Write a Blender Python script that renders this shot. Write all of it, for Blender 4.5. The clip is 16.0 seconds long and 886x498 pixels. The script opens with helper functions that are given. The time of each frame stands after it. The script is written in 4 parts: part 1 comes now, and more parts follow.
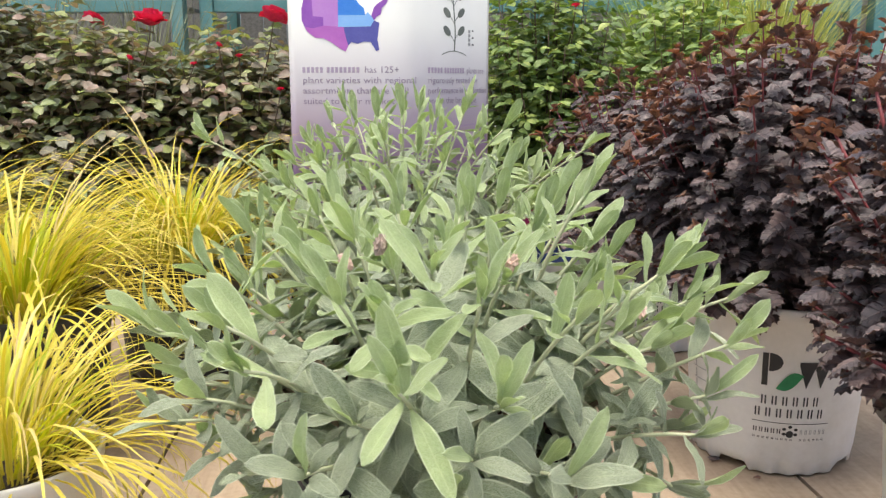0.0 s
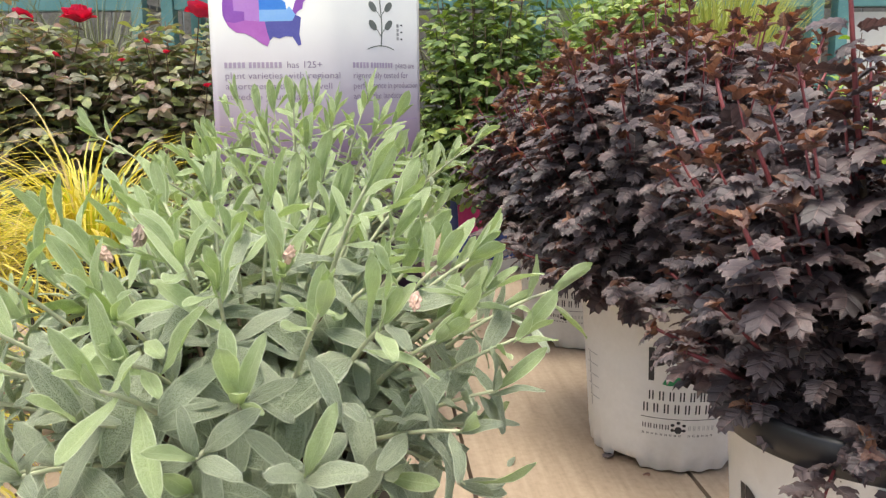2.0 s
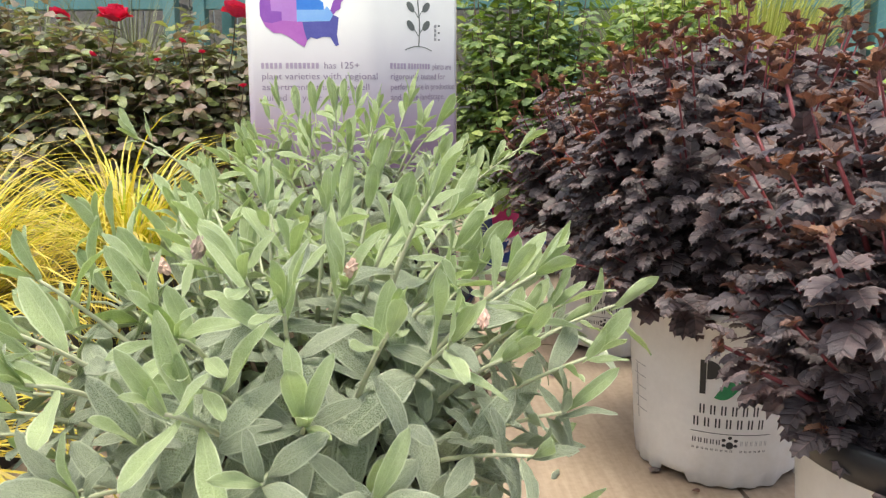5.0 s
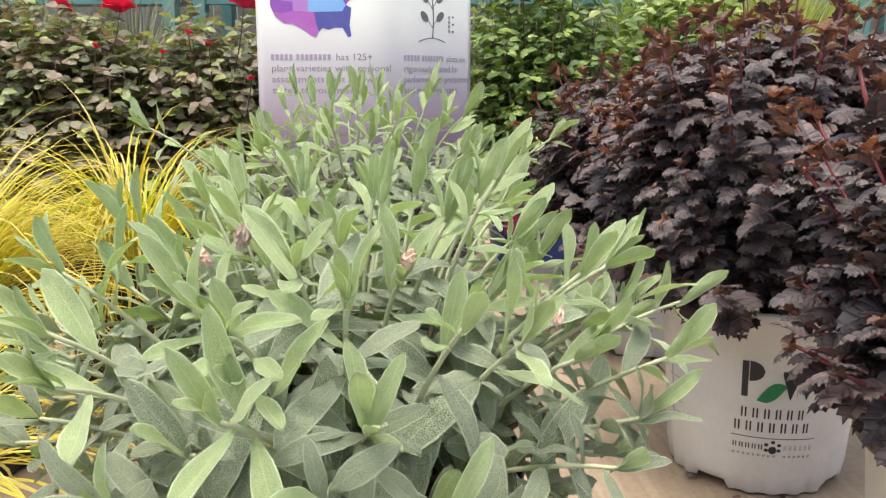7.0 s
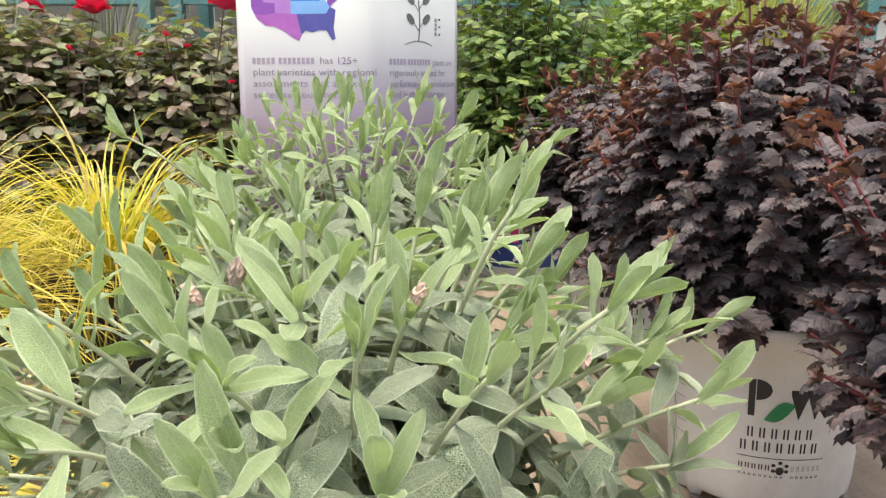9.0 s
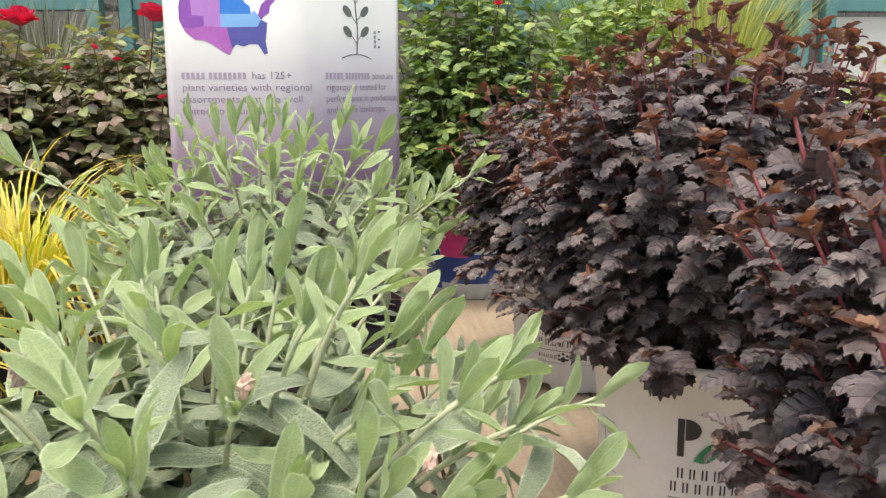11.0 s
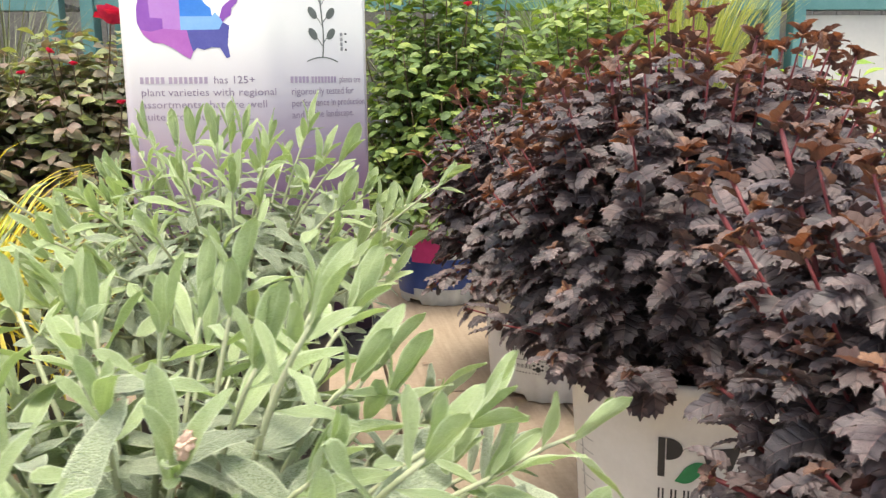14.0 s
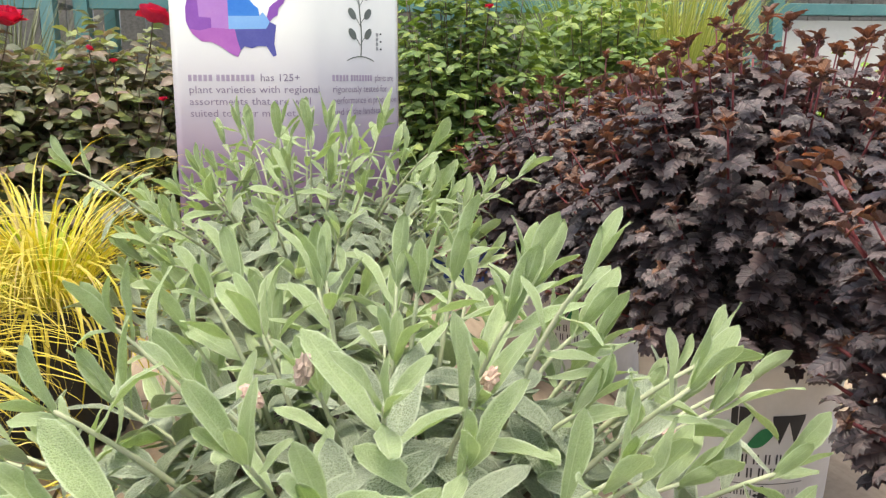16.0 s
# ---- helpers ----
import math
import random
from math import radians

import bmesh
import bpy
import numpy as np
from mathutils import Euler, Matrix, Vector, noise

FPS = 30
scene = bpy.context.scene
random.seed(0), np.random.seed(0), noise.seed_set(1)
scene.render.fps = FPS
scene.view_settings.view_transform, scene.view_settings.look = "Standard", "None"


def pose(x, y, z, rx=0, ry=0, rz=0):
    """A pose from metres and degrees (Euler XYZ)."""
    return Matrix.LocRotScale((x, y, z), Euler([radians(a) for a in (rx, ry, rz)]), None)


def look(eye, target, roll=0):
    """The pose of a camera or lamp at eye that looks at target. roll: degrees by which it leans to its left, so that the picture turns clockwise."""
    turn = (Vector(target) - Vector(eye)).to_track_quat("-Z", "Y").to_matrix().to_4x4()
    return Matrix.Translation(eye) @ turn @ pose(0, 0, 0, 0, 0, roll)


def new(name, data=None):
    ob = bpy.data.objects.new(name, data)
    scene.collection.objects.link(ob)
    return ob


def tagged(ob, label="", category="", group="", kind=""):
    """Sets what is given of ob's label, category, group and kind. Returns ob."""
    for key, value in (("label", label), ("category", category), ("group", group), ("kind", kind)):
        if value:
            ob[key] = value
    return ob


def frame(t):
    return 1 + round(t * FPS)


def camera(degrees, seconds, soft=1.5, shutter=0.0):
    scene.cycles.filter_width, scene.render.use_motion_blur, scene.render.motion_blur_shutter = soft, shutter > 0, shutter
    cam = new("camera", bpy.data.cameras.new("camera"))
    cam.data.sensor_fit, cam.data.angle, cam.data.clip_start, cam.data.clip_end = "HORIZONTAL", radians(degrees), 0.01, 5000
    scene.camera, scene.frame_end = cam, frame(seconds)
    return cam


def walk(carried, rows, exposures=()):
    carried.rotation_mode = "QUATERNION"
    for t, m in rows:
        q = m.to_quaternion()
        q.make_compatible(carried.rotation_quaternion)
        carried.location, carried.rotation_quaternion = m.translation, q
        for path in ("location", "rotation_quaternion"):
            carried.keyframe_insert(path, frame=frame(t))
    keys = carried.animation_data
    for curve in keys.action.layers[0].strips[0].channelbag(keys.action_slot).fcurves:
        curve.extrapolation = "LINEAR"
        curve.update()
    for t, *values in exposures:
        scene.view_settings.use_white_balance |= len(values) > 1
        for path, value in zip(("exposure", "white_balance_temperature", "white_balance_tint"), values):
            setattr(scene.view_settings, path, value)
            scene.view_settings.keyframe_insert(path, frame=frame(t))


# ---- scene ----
cam = camera(54.9, 16.0, soft=1.3, shutter=0.3)
METRES, EYE, TILT, LEAN, TURN = 1.0, 1.15, -11.0, 0.0, 0.0
SKY, SUN = 0.160, 0.85
ROWS = [
    (0.0, 0.0, 0.0, 0.0, 0.0, 0.0, 0.0),
    (0.5, 0.0471, 0.0172, -0.0029, -0.23, -0.02, 0.15),
    (1.0, 0.1122, 0.0268, -0.007, -0.4, -0.02, 0.34),
    (1.5, 0.1545, 0.0291, -0.0089, -0.33, -0.03, 0.44),
    (2.0, 0.1796, 0.025, -0.0077, -0.2, -0.04, 0.39),
    (2.5, 0.1907, 0.0223, -0.0038, 0.13, -0.03, 0.29),
    (3.0, 0.1891, 0.0297, 0.0019, 0.44, -0.1, 0.1),
    (3.5, 0.1787, 0.034, 0.0032, 0.79, -0.1, 0.0),
    (6.0, 0.1173, 0.0798, 0.0025, 1.36, -0.09, -0.23),
    (6.5, 0.1017, 0.0958, 0.0, 1.17, -0.09, -0.29),
    (7.0, 0.0918, 0.1136, -0.0042, 0.9, -0.05, -0.25),
    (7.5, 0.0817, 0.1309, -0.0031, 0.58, -0.03, -0.2),
    (8.0, 0.065, 0.1378, 0.0014, 0.23, -0.04, -0.14),
    (10.5, 0.1106, 0.2208, 0.052, -1.84, -0.11, 0.35),
    (11.0, 0.1513, 0.2297, 0.0649, -2.21, -0.12, 0.51),
    (11.5, 0.19, 0.2468, 0.077, -2.56, -0.16, 0.63),
    (12.0, 0.2292, 0.2702, 0.0858, -2.94, -0.21, 0.84),
    (12.5, 0.2612, 0.2965, 0.0892, -3.27, -0.24, 0.95),
    (13.0, 0.2701, 0.3105, 0.0887, -3.49, -0.26, 1.1),
    (13.5, 0.2312, 0.2992, 0.086, -3.7, -0.28, 1.21),
    (14.0, 0.1587, 0.279, 0.0853, -4.01, -0.25, 1.18),
    (14.5, 0.0907, 0.2535, 0.0827, -4.58, -0.23, 1.27),
    (15.0, 0.0397, 0.2375, 0.0783, -5.38, -0.25, 1.28),
    (15.5, 0.0027, 0.2258, 0.0753, -6.16, -0.24, 1.31),
    (16.0, -0.0283, 0.2134, 0.0681, -6.82, -0.23, 1.37),
]
walk(cam, [(t, pose(0, 0, EYE, TILT, LEAN, TURN) @ pose(METRES * x, METRES * y, METRES * z, 90 + pitch, roll, yaw)) for t, x, y, z, yaw, pitch, roll in ROWS], exposures=[(0.0, 1.10, 6450, 4), (3.5, 1.13, 6480, 3), (8.0, 1.14, 6480, 3), (10.3, 1.17, 6560, 2), (12.5, 1.13, 6620, 2), (13.5, 1.27, 6620, 2), (14.2, 1.38, 6620, 2), (14.7, 1.34, 6600, 2), (15.2, 1.17, 6560, 2), (16.0, 1.15, 6520, 2)])

# ---- world, sun ----
world = bpy.data.worlds.new("world")
scene.world = world
world.use_nodes = True
wn = world.node_tree
sky = wn.nodes.new("ShaderNodeTexSky")
sky.sky_type = "NISHITA"
sky.sun_disc = False
sky.sun_elevation, sky.sun_rotation = radians(78), radians(212)
sky.air_density, sky.dust_density, sky.ozone_density = 0.6, 6.0, 0.6
wn.links.new(sky.outputs[0], wn.nodes["Background"].inputs[0])
wn.nodes["Background"].inputs[1].default_value = SKY
sun_data = bpy.data.lights.new("sun", "SUN")
sun_data.energy, sun_data.angle, sun_data.color = SUN, radians(22), (1.0, 0.95, 0.88)
sun = new("sun", sun_data)
sun.matrix_world = look((-1.0, -1.6, 9.0), (0, 0, 0))


# ---- materials ----
def mat(name):
    m = bpy.data.materials.new(name)
    m.use_nodes = True
    nt = m.node_tree
    return m, nt, nt.nodes["Principled BSDF"], nt.nodes["Material Output"]


def nd(nt, kind, **values):
    n = nt.nodes.new(kind)
    for k, v in values.items():
        n.inputs[k].default_value = v
    return n


def math_node(nt, op, a, b=None):
    n = nt.nodes.new("ShaderNodeMath")
    n.operation = op
    for i, v in enumerate((a, b)):
        if v is None:
            continue
        if isinstance(v, (int, float)):
            n.inputs[i].default_value = v
        else:
            nt.links.new(v, n.inputs[i])
    return n.outputs[0]


def ramp(nt, fac, stops):
    n = nt.nodes.new("ShaderNodeValToRGB")
    e = n.color_ramp.elements
    while len(e) < len(stops):
        e.new(0.5)
    for el, (p, c) in zip(e, stops):
        el.position, el.color = p, (*c, 1)
    nt.links.new(fac, n.inputs[0])
    return n.outputs[0]


def mix(nt, fac, a, b, mode="MIX"):
    n = nt.nodes.new("ShaderNodeMix")
    n.data_type, n.blend_type = "RGBA", mode
    for sock, v in ((n.inputs[0], fac), (n.inputs[6], a), (n.inputs[7], b)):
        if isinstance(v, (int, float)):
            sock.default_value = v
        elif isinstance(v, tuple):
            sock.default_value = (*v, 1)
        else:
            nt.links.new(v, sock)
    return n.outputs[2]


def noise_fac(nt, scale, detail=3, vec=None, rough=0.55):
    n = nd(nt, "ShaderNodeTexNoise", Scale=scale, Detail=detail, Roughness=rough)
    if vec is not None:
        nt.links.new(vec, n.inputs["Vector"])
    return n.outputs[0]


def bump(nt, bsdf, height, strength, distance):
    b = nd(nt, "ShaderNodeBump", Strength=min(1.0, strength), Distance=distance)
    nt.links.new(height, b.inputs["Height"])
    nt.links.new(b.outputs[0], bsdf.inputs["Normal"])
    return b.outputs[0]


def own_chance(nt):
    """A number for each leaf, whether an object of its own or an island."""
    a = nt.nodes.new("ShaderNodeObjectInfo").outputs["Random"]
    b = nt.nodes.new("ShaderNodeNewGeometry").outputs["Random Per Island"]
    return math_node(nt, "FRACT", math_node(nt, "ADD", math_node(nt, "MULTIPLY", a, 7.31), b))


def leaf_material(name, stops, vein, edge, rough, through_light, tint, veins=9.0, relief=0.5, edge_at=0.86, sheen=0.0, spec=0.4, felt=0.0, slope=0.32, mark=0.5, groove=None):
    """Leaf: a colour for each leaf, a paler midrib, side veins as relief, a rim of its own and light through the blade."""
    m, nt, bs, out = mat(name)
    uv = nt.nodes.new("ShaderNodeUVMap")
    sep = nt.nodes.new("ShaderNodeSeparateXYZ")
    nt.links.new(uv.outputs[0], sep.inputs[0])
    au = math_node(nt, "ABSOLUTE", sep.outputs[0])
    chance = own_chance(nt)
    tex = nt.nodes.new("ShaderNodeCombineXYZ")
    nt.links.new(math_node(nt, "MULTIPLY", sep.outputs[0], 0.2), tex.inputs[0])
    nt.links.new(sep.outputs[1], tex.inputs[1])
    nt.links.new(math_node(nt, "MULTIPLY", chance, 37.0), tex.inputs[2])
    tex = tex.outputs[0]
    base = ramp(nt, chance, stops)
    fine = noise_fac(nt, 62, 2, tex)
    broad = noise_fac(nt, 5, 2, tex)
    base = mix(nt, 0.55, base, ramp(nt, broad, [(0.3, (0.72, 0.72, 0.72)), (0.7, (1.0, 1.0, 1.0))]), "MULTIPLY")
    base = mix(nt, 0.55, base, ramp(nt, fine, [(0.38, (0.66, 0.67, 0.64)), (0.62, (1.0, 1.0, 1.0))]), "MULTIPLY")
    rib = ramp(nt, au, [(0.0, (1, 1, 1)), (0.07, (0, 0, 0))])
    base = mix(nt, math_node(nt, "MULTIPLY", rib, 0.75), base, vein)
    if felt:
        cells = nt.nodes.new("ShaderNodeTexVoronoi")
        cells.feature = "DISTANCE_TO_EDGE"
        cells.inputs["Scale"].default_value = 46.0
        warp = mix(nt, 0.03, tex, nd(nt, "ShaderNodeTexNoise", Scale=9.0).outputs[1], "ADD")
        nt.links.new(warp, cells.inputs["Vector"])
        net = ramp(nt, cells.outputs[0], [(0.02, (1, 1, 1)), (0.22, (0, 0, 0))])
        base = mix(nt, math_node(nt, "MULTIPLY", net, felt), base, edge)
    slant = math_node(nt, "SUBTRACT", sep.outputs[1], math_node(nt, "MULTIPLY", au, slope))
    slant = math_node(nt, "ADD", slant, math_node(nt, "MULTIPLY", broad, 0.012 if groove else 0.12))
    wave = math_node(nt, "SINE", math_node(nt, "MULTIPLY", slant, veins * 6.283))
    sharp = math_node(nt, "POWER", math_node(nt, "ABSOLUTE", wave), 0.35)
    base = mix(nt, math_node(nt, "MULTIPLY", math_node(nt, "SUBTRACT", 1.0, sharp), 0.15 if felt else mark), base, groove or vein)
    rim = ramp(nt, au, [(edge_at, (0, 0, 0)), (min(edge_at + 0.1, 1.0), (1, 1, 1))])
    base = mix(nt, math_node(nt, "MULTIPLY", rim, 0.9 if felt else 0.7), base, edge)
    nt.links.new(base, bs.inputs["Base Color"])
    bs.inputs["Roughness"].default_value = rough
    bs.inputs["Specular IOR Level"].default_value = spec
    bs.inputs["Sheen Weight"].default_value = sheen
    height = math_node(nt, "ADD", math_node(nt, "MULTIPLY", sharp, 0.4 if felt else 1.0), math_node(nt, "MULTIPLY", fine, 0.6))
    if felt:
        height = math_node(nt, "SUBTRACT", height, math_node(nt, "MULTIPLY", net, 0.9))
    nrm = bump(nt, bs, height, relief, 0.0022 if groove else 0.0012)
    tr = nt.nodes.new("ShaderNodeBsdfTranslucent")
    nt.links.new(mix(nt, 1.0, base, tint, "MULTIPLY"), tr.inputs[0])
    nt.links.new(nrm, tr.inputs["Normal"])
    ms = nt.nodes.new("ShaderNodeMixShader")
    ms.inputs[0].default_value = through_light
    nt.links.new(bs.outputs[0], ms.inputs[1])
    nt.links.new(tr.outputs[0], ms.inputs[2])
    nt.links.new(ms.outputs[0], out.inputs[0])
    return m


def plain(name, a, b, rough, scale=30, relief=0.15, dist=0.002, metal=0.0, spec=0.5, coords="Object", stain=None):
    """A surface that varies between two colours at two scales, with fine relief."""
    m, nt, bs, _ = mat(name)
    tex = nt.nodes.new("ShaderNodeTexCoord").outputs[coords]
    big, small = noise_fac(nt, scale, 4, tex), noise_fac(nt, scale * 9, 3, tex)
    f = math_node(nt, "ADD", math_node(nt, "MULTIPLY", big, 0.7), math_node(nt, "MULTIPLY", small, 0.3))
    col = ramp(nt, f, [(0.32, a), (0.68, b)])
    if stain:
        col = mix(nt, ramp(nt, noise_fac(nt, scale * 0.35, 5, tex, 0.7), [(0.52, (0, 0, 0)), (0.75, (0.7, 0.7, 0.7))]), col, stain)
    nt.links.new(col, bs.inputs["Base Color"])
    bs.inputs["Roughness"].default_value = rough
    bs.inputs["Metallic"].default_value = metal
    bs.inputs["Specular IOR Level"].default_value = spec
    bump(nt, bs, f, relief, dist)
    return m


def wood(name, a, b, dark, rough=0.7, stretch=14.0):
    m, nt, bs, _ = mat(name)
    tex = nt.nodes.new("ShaderNodeTexCoord").outputs["Object"]
    chance = nt.nodes.new("ShaderNodeObjectInfo").outputs["Random"]
    mp = nt.nodes.new("ShaderNodeMapping")
    mp.inputs["Scale"].default_value = (stretch, 1.0, stretch)
    nt.links.new(tex, mp.inputs[0])
    off = nt.nodes.new("ShaderNodeCombineXYZ")
    nt.links.new(math_node(nt, "MULTIPLY", chance, 40.0), off.inputs[1])
    nt.links.new(off.outputs[0], mp.inputs["Location"])
    grain = noise_fac(nt, 4.0, 6, mp.outputs[0], 0.65)
    blot = noise_fac(nt, 5.0, 4, tex)
    col = ramp(nt, grain, [(0.3, a), (0.62, b)])
    col = mix(nt, ramp(nt, blot, [(0.45, (0, 0, 0)), (0.8, (0.55, 0.55, 0.55))]), col, dark)
    col = mix(nt, 0.35, col, ramp(nt, noise_fac(nt, 90, 3, tex), [(0.3, (0.6, 0.57, 0.53)), (0.6, (1, 1, 1))]), "MULTIPLY")
    nt.links.new(col, bs.inputs["Base Color"])
    bs.inputs["Roughness"].default_value = rough
    bump(nt, bs, grain, 0.35, 0.002)
    return m


WILLOW = leaf_material("willow_leaf", [(0.0, (0.24, 0.315, 0.165)), (0.45, (0.355, 0.44, 0.242)), (1.0, (0.49, 0.575, 0.36))], (0.56, 0.64, 0.41), (0.70, 0.76, 0.57), 0.8, 0.18, (0.87, 1.0, 0.5), 9, 1.0, 0.82, 0.2, 0.2, 0.75)
WILLOW_YOUNG = leaf_material("willow_young_leaf", [(0.0, (0.385, 0.50, 0.215)), (1.0, (0.525, 0.64, 0.33))], (0.58, 0.68, 0.38), (0.68, 0.76, 0.52), 0.8, 0.34, (0.9, 1.0, 0.45), 8, 0.6, 0.84, 0.2, 0.2, 0.4)
NINEBARK = leaf_material("ninebark_leaf", [(0.0, (0.072, 0.058, 0.061)), (0.5, (0.148, 0.115, 0.117)), (1.0, (0.255, 0.185, 0.178))], (0.29, 0.19, 0.18), (0.22, 0.15, 0.145), 0.42, 0.18, (1.0, 0.5, 0.38), 3.5, 0.7, 0.95, 0.0, 0.8, slope=0.0, mark=0.85, groove=(0.028, 0.019, 0.021))
NINEBARK_YOUNG = leaf_material("ninebark_young_leaf", [(0.0, (0.14, 0.088, 0.082)), (0.55, (0.225, 0.128, 0.098)), (1.0, (0.40, 0.205, 0.110))], (0.23, 0.11, 0.08), (0.17, 0.08, 0.06), 0.5, 0.32, (1.0, 0.55, 0.3), 3.5, 0.5, 0.95, 0.0, 0.6, slope=0.0, mark=0.3, groove=(0.07, 0.034, 0.028))
ROSE = leaf_material("rose_leaf", [(0.0, (0.15, 0.205, 0.095)), (0.35, (0.26, 0.24, 0.16)), (0.65, (0.38, 0.245, 0.195)), (0.8, (0.30, 0.38, 0.13)), (1.0, (0.45, 0.49, 0.16))], (0.14, 0.14, 0.09), (0.10, 0.09, 0.07), 0.40, 0.36, (1.0, 0.95, 0.5), 5, 0.4, 0.97, 0.0, 0.8)
ROSE_GREEN = leaf_material("green_rose_leaf", [(0.0, (0.13, 0.21, 0.07)), (0.55, (0.24, 0.34, 0.09)), (1.0, (0.46, 0.54, 0.14))], (0.16, 0.22, 0.09), (0.10, 0.15, 0.06), 0.42, 0.28, (0.9, 1.0, 0.35), 5, 0.4, 0.97, 0.0, 0.5)
LIME = leaf_material("lime_leaf", [(0.0, (0.25, 0.40, 0.05)), (1.0, (0.42, 0.56, 0.10))], (0.45, 0.6, 0.2), (0.4, 0.5, 0.12), 0.5, 0.35, (0.95, 1.0, 0.3), 4, 0.4, 0.97)
PETAL = leaf_material("rose_petal", [(0.0, (0.72, 0.010, 0.065)), (1.0, (0.85, 0.03, 0.14))], (0.7, 0.02, 0.06), (0.8, 0.05, 0.12), 0.55, 0.3, (1.0, 0.2, 0.3), 2, 0.2, 0.97)
SEDGE = leaf_material("yellow_sedge_blade", [(0.0, (0.60, 0.53, 0.03)), (0.45, (0.76, 0.63, 0.07)), (0.78, (0.82, 0.70, 0.18)), (0.92, (0.76, 0.60, 0.32)), (1.0, (0.54, 0.39, 0.22))], (0.80, 0.69, 0.14), (0.82, 0.72, 0.20), 0.45, 0.35, (1.0, 0.95, 0.3), 1, 0.1, 0.7)
SEDGE_LOW = leaf_material("green_sedge_blade", [(0.0, (0.42, 0.50, 0.02)), (1.0, (0.68, 0.64, 0.03))], (0.5, 0.55, 0.06), (0.5, 0.55, 0.06), 0.5, 0.35, (1.0, 1.0, 0.3), 1, 0.1, 0.8)
TALL_GRASS = leaf_material("tall_grass_blade", [(0.0, (0.30, 0.38, 0.08)), (0.6, (0.52, 0.55, 0.14)), (1.0, (0.66, 0.62, 0.26))], (0.4, 0.45, 0.15), (0.4, 0.45, 0.15), 0.5, 0.3, (1.0, 1.0, 0.4), 1, 0.1, 0.8)
FRESH_GRASS = leaf_material("fresh_grass_blade", [(0.0, (0.13, 0.24, 0.05)), (1.0, (0.30, 0.42, 0.10))], (0.3, 0.4, 0.12), (0.3, 0.4, 0.12), 0.5, 0.3, (1.0, 1.0, 0.4), 1, 0.1, 0.8)
GREY_GRASS = leaf_material("dull_grass_blade", [(0.0, (0.09, 0.12, 0.06)), (1.0, (0.24, 0.25, 0.13))], (0.25, 0.26, 0.14), (0.25, 0.26, 0.14), 0.5, 0.2, (1.0, 1.0, 0.5), 1, 0.1, 0.8)
WILLOW_STEM = plain("willow_stem", (0.33, 0.37, 0.22), (0.47, 0.47, 0.31), 0.8, 60)
WILLOW_WOOD = plain("willow_old_wood", (0.14, 0.10, 0.065), (0.26, 0.19, 0.12), 0.85, 80)
RED_STEM = plain("ninebark_stem", (0.15, 0.027, 0.033), (0.27, 0.058, 0.058), 0.5, 60)
ROSE_STEM = plain("rose_stem", (0.07, 0.045, 0.03), (0.12, 0.08, 0.04), 0.6, 60)
WHITE_POT = plain("white_pot_plastic", (0.63, 0.615, 0.59), (0.72, 0.705, 0.68), 0.42, 14, 0.08, 0.001, stain=(0.56, 0.52, 0.46))
BLACK_POT = plain("black_pot_plastic", (0.012, 0.012, 0.014), (0.024, 0.025, 0.028), 0.38, 20, 0.1, 0.001)
SOIL = plain("potting_soil", (0.018, 0.011, 0.007), (0.07, 0.045, 0.028), 0.95, 120, 1.0, 0.01)
INK = plain("black_print", (0.016, 0.016, 0.018), (0.028, 0.028, 0.03), 0.5, 60, 0.02)
GREY_INK = plain("grey_print", (0.30, 0.30, 0.30), (0.38, 0.38, 0.38), 0.5, 60, 0.02)
GREEN_INK = plain("green_print", (0.015, 0.16, 0.06), (0.03, 0.24, 0.09), 0.5, 60, 0.02)
BLUE_LABEL = plain("blue_label", (0.012, 0.035, 0.16), (0.02, 0.055, 0.22), 0.4, 30, 0.03)
PINK_LABEL = plain("pink_label", (0.45, 0.02, 0.14), (0.6, 0.05, 0.22), 0.4, 30, 0.03)
PALE_LABEL = plain("pale_label", (0.42, 0.43, 0.42), (0.55, 0.55, 0.53), 0.4, 30, 0.03)
TABLE_WOOD = wood("table_board", (0.30, 0.222, 0.155), (0.40, 0.308, 0.22), (0.25, 0.19, 0.14))
DARK_WOOD = wood("table_frame_wood", (0.20, 0.14, 0.09), (0.30, 0.22, 0.15), (0.15, 0.11, 0.08))
TEAL = plain("teal_paint", (0.065, 0.175, 0.175), (0.11, 0.245, 0.24), 0.55, 9, 0.2, 0.002, stain=(0.16, 0.26, 0.245))
FENCE = wood("weathered_fence_board", (0.12, 0.115, 0.105), (0.21, 0.20, 0.185), (0.09, 0.09, 0.08))
CREAM = plain("cream_panel", (0.52, 0.51, 0.46), (0.60, 0.58, 0.53), 0.6, 5, 0.1)
CONCRETE = plain("concrete", (0.30, 0.29, 0.275), (0.42, 0.41, 0.39), 0.85, 3, 0.3, 0.004, stain=(0.24, 0.235, 0.22))
CATKIN = plain("catkin_fluff", (0.52, 0.32, 0.26), (0.72, 0.54, 0.44), 0.9, 3, 0.3, 0.0006)
BUD = plain("dry_bud", (0.26, 0.19, 0.15), (0.42, 0.33, 0.27), 0.9, 3, 0.3, 0.0006)
MAP_PURPLE = plain("purple_print", (0.24, 0.07, 0.42), (0.30, 0.10, 0.48), 0.5, 20, 0.02)
MAP_MAGENTA = plain("magenta_print", (0.40, 0.11, 0.47), (0.46, 0.15, 0.52), 0.5, 20, 0.02)
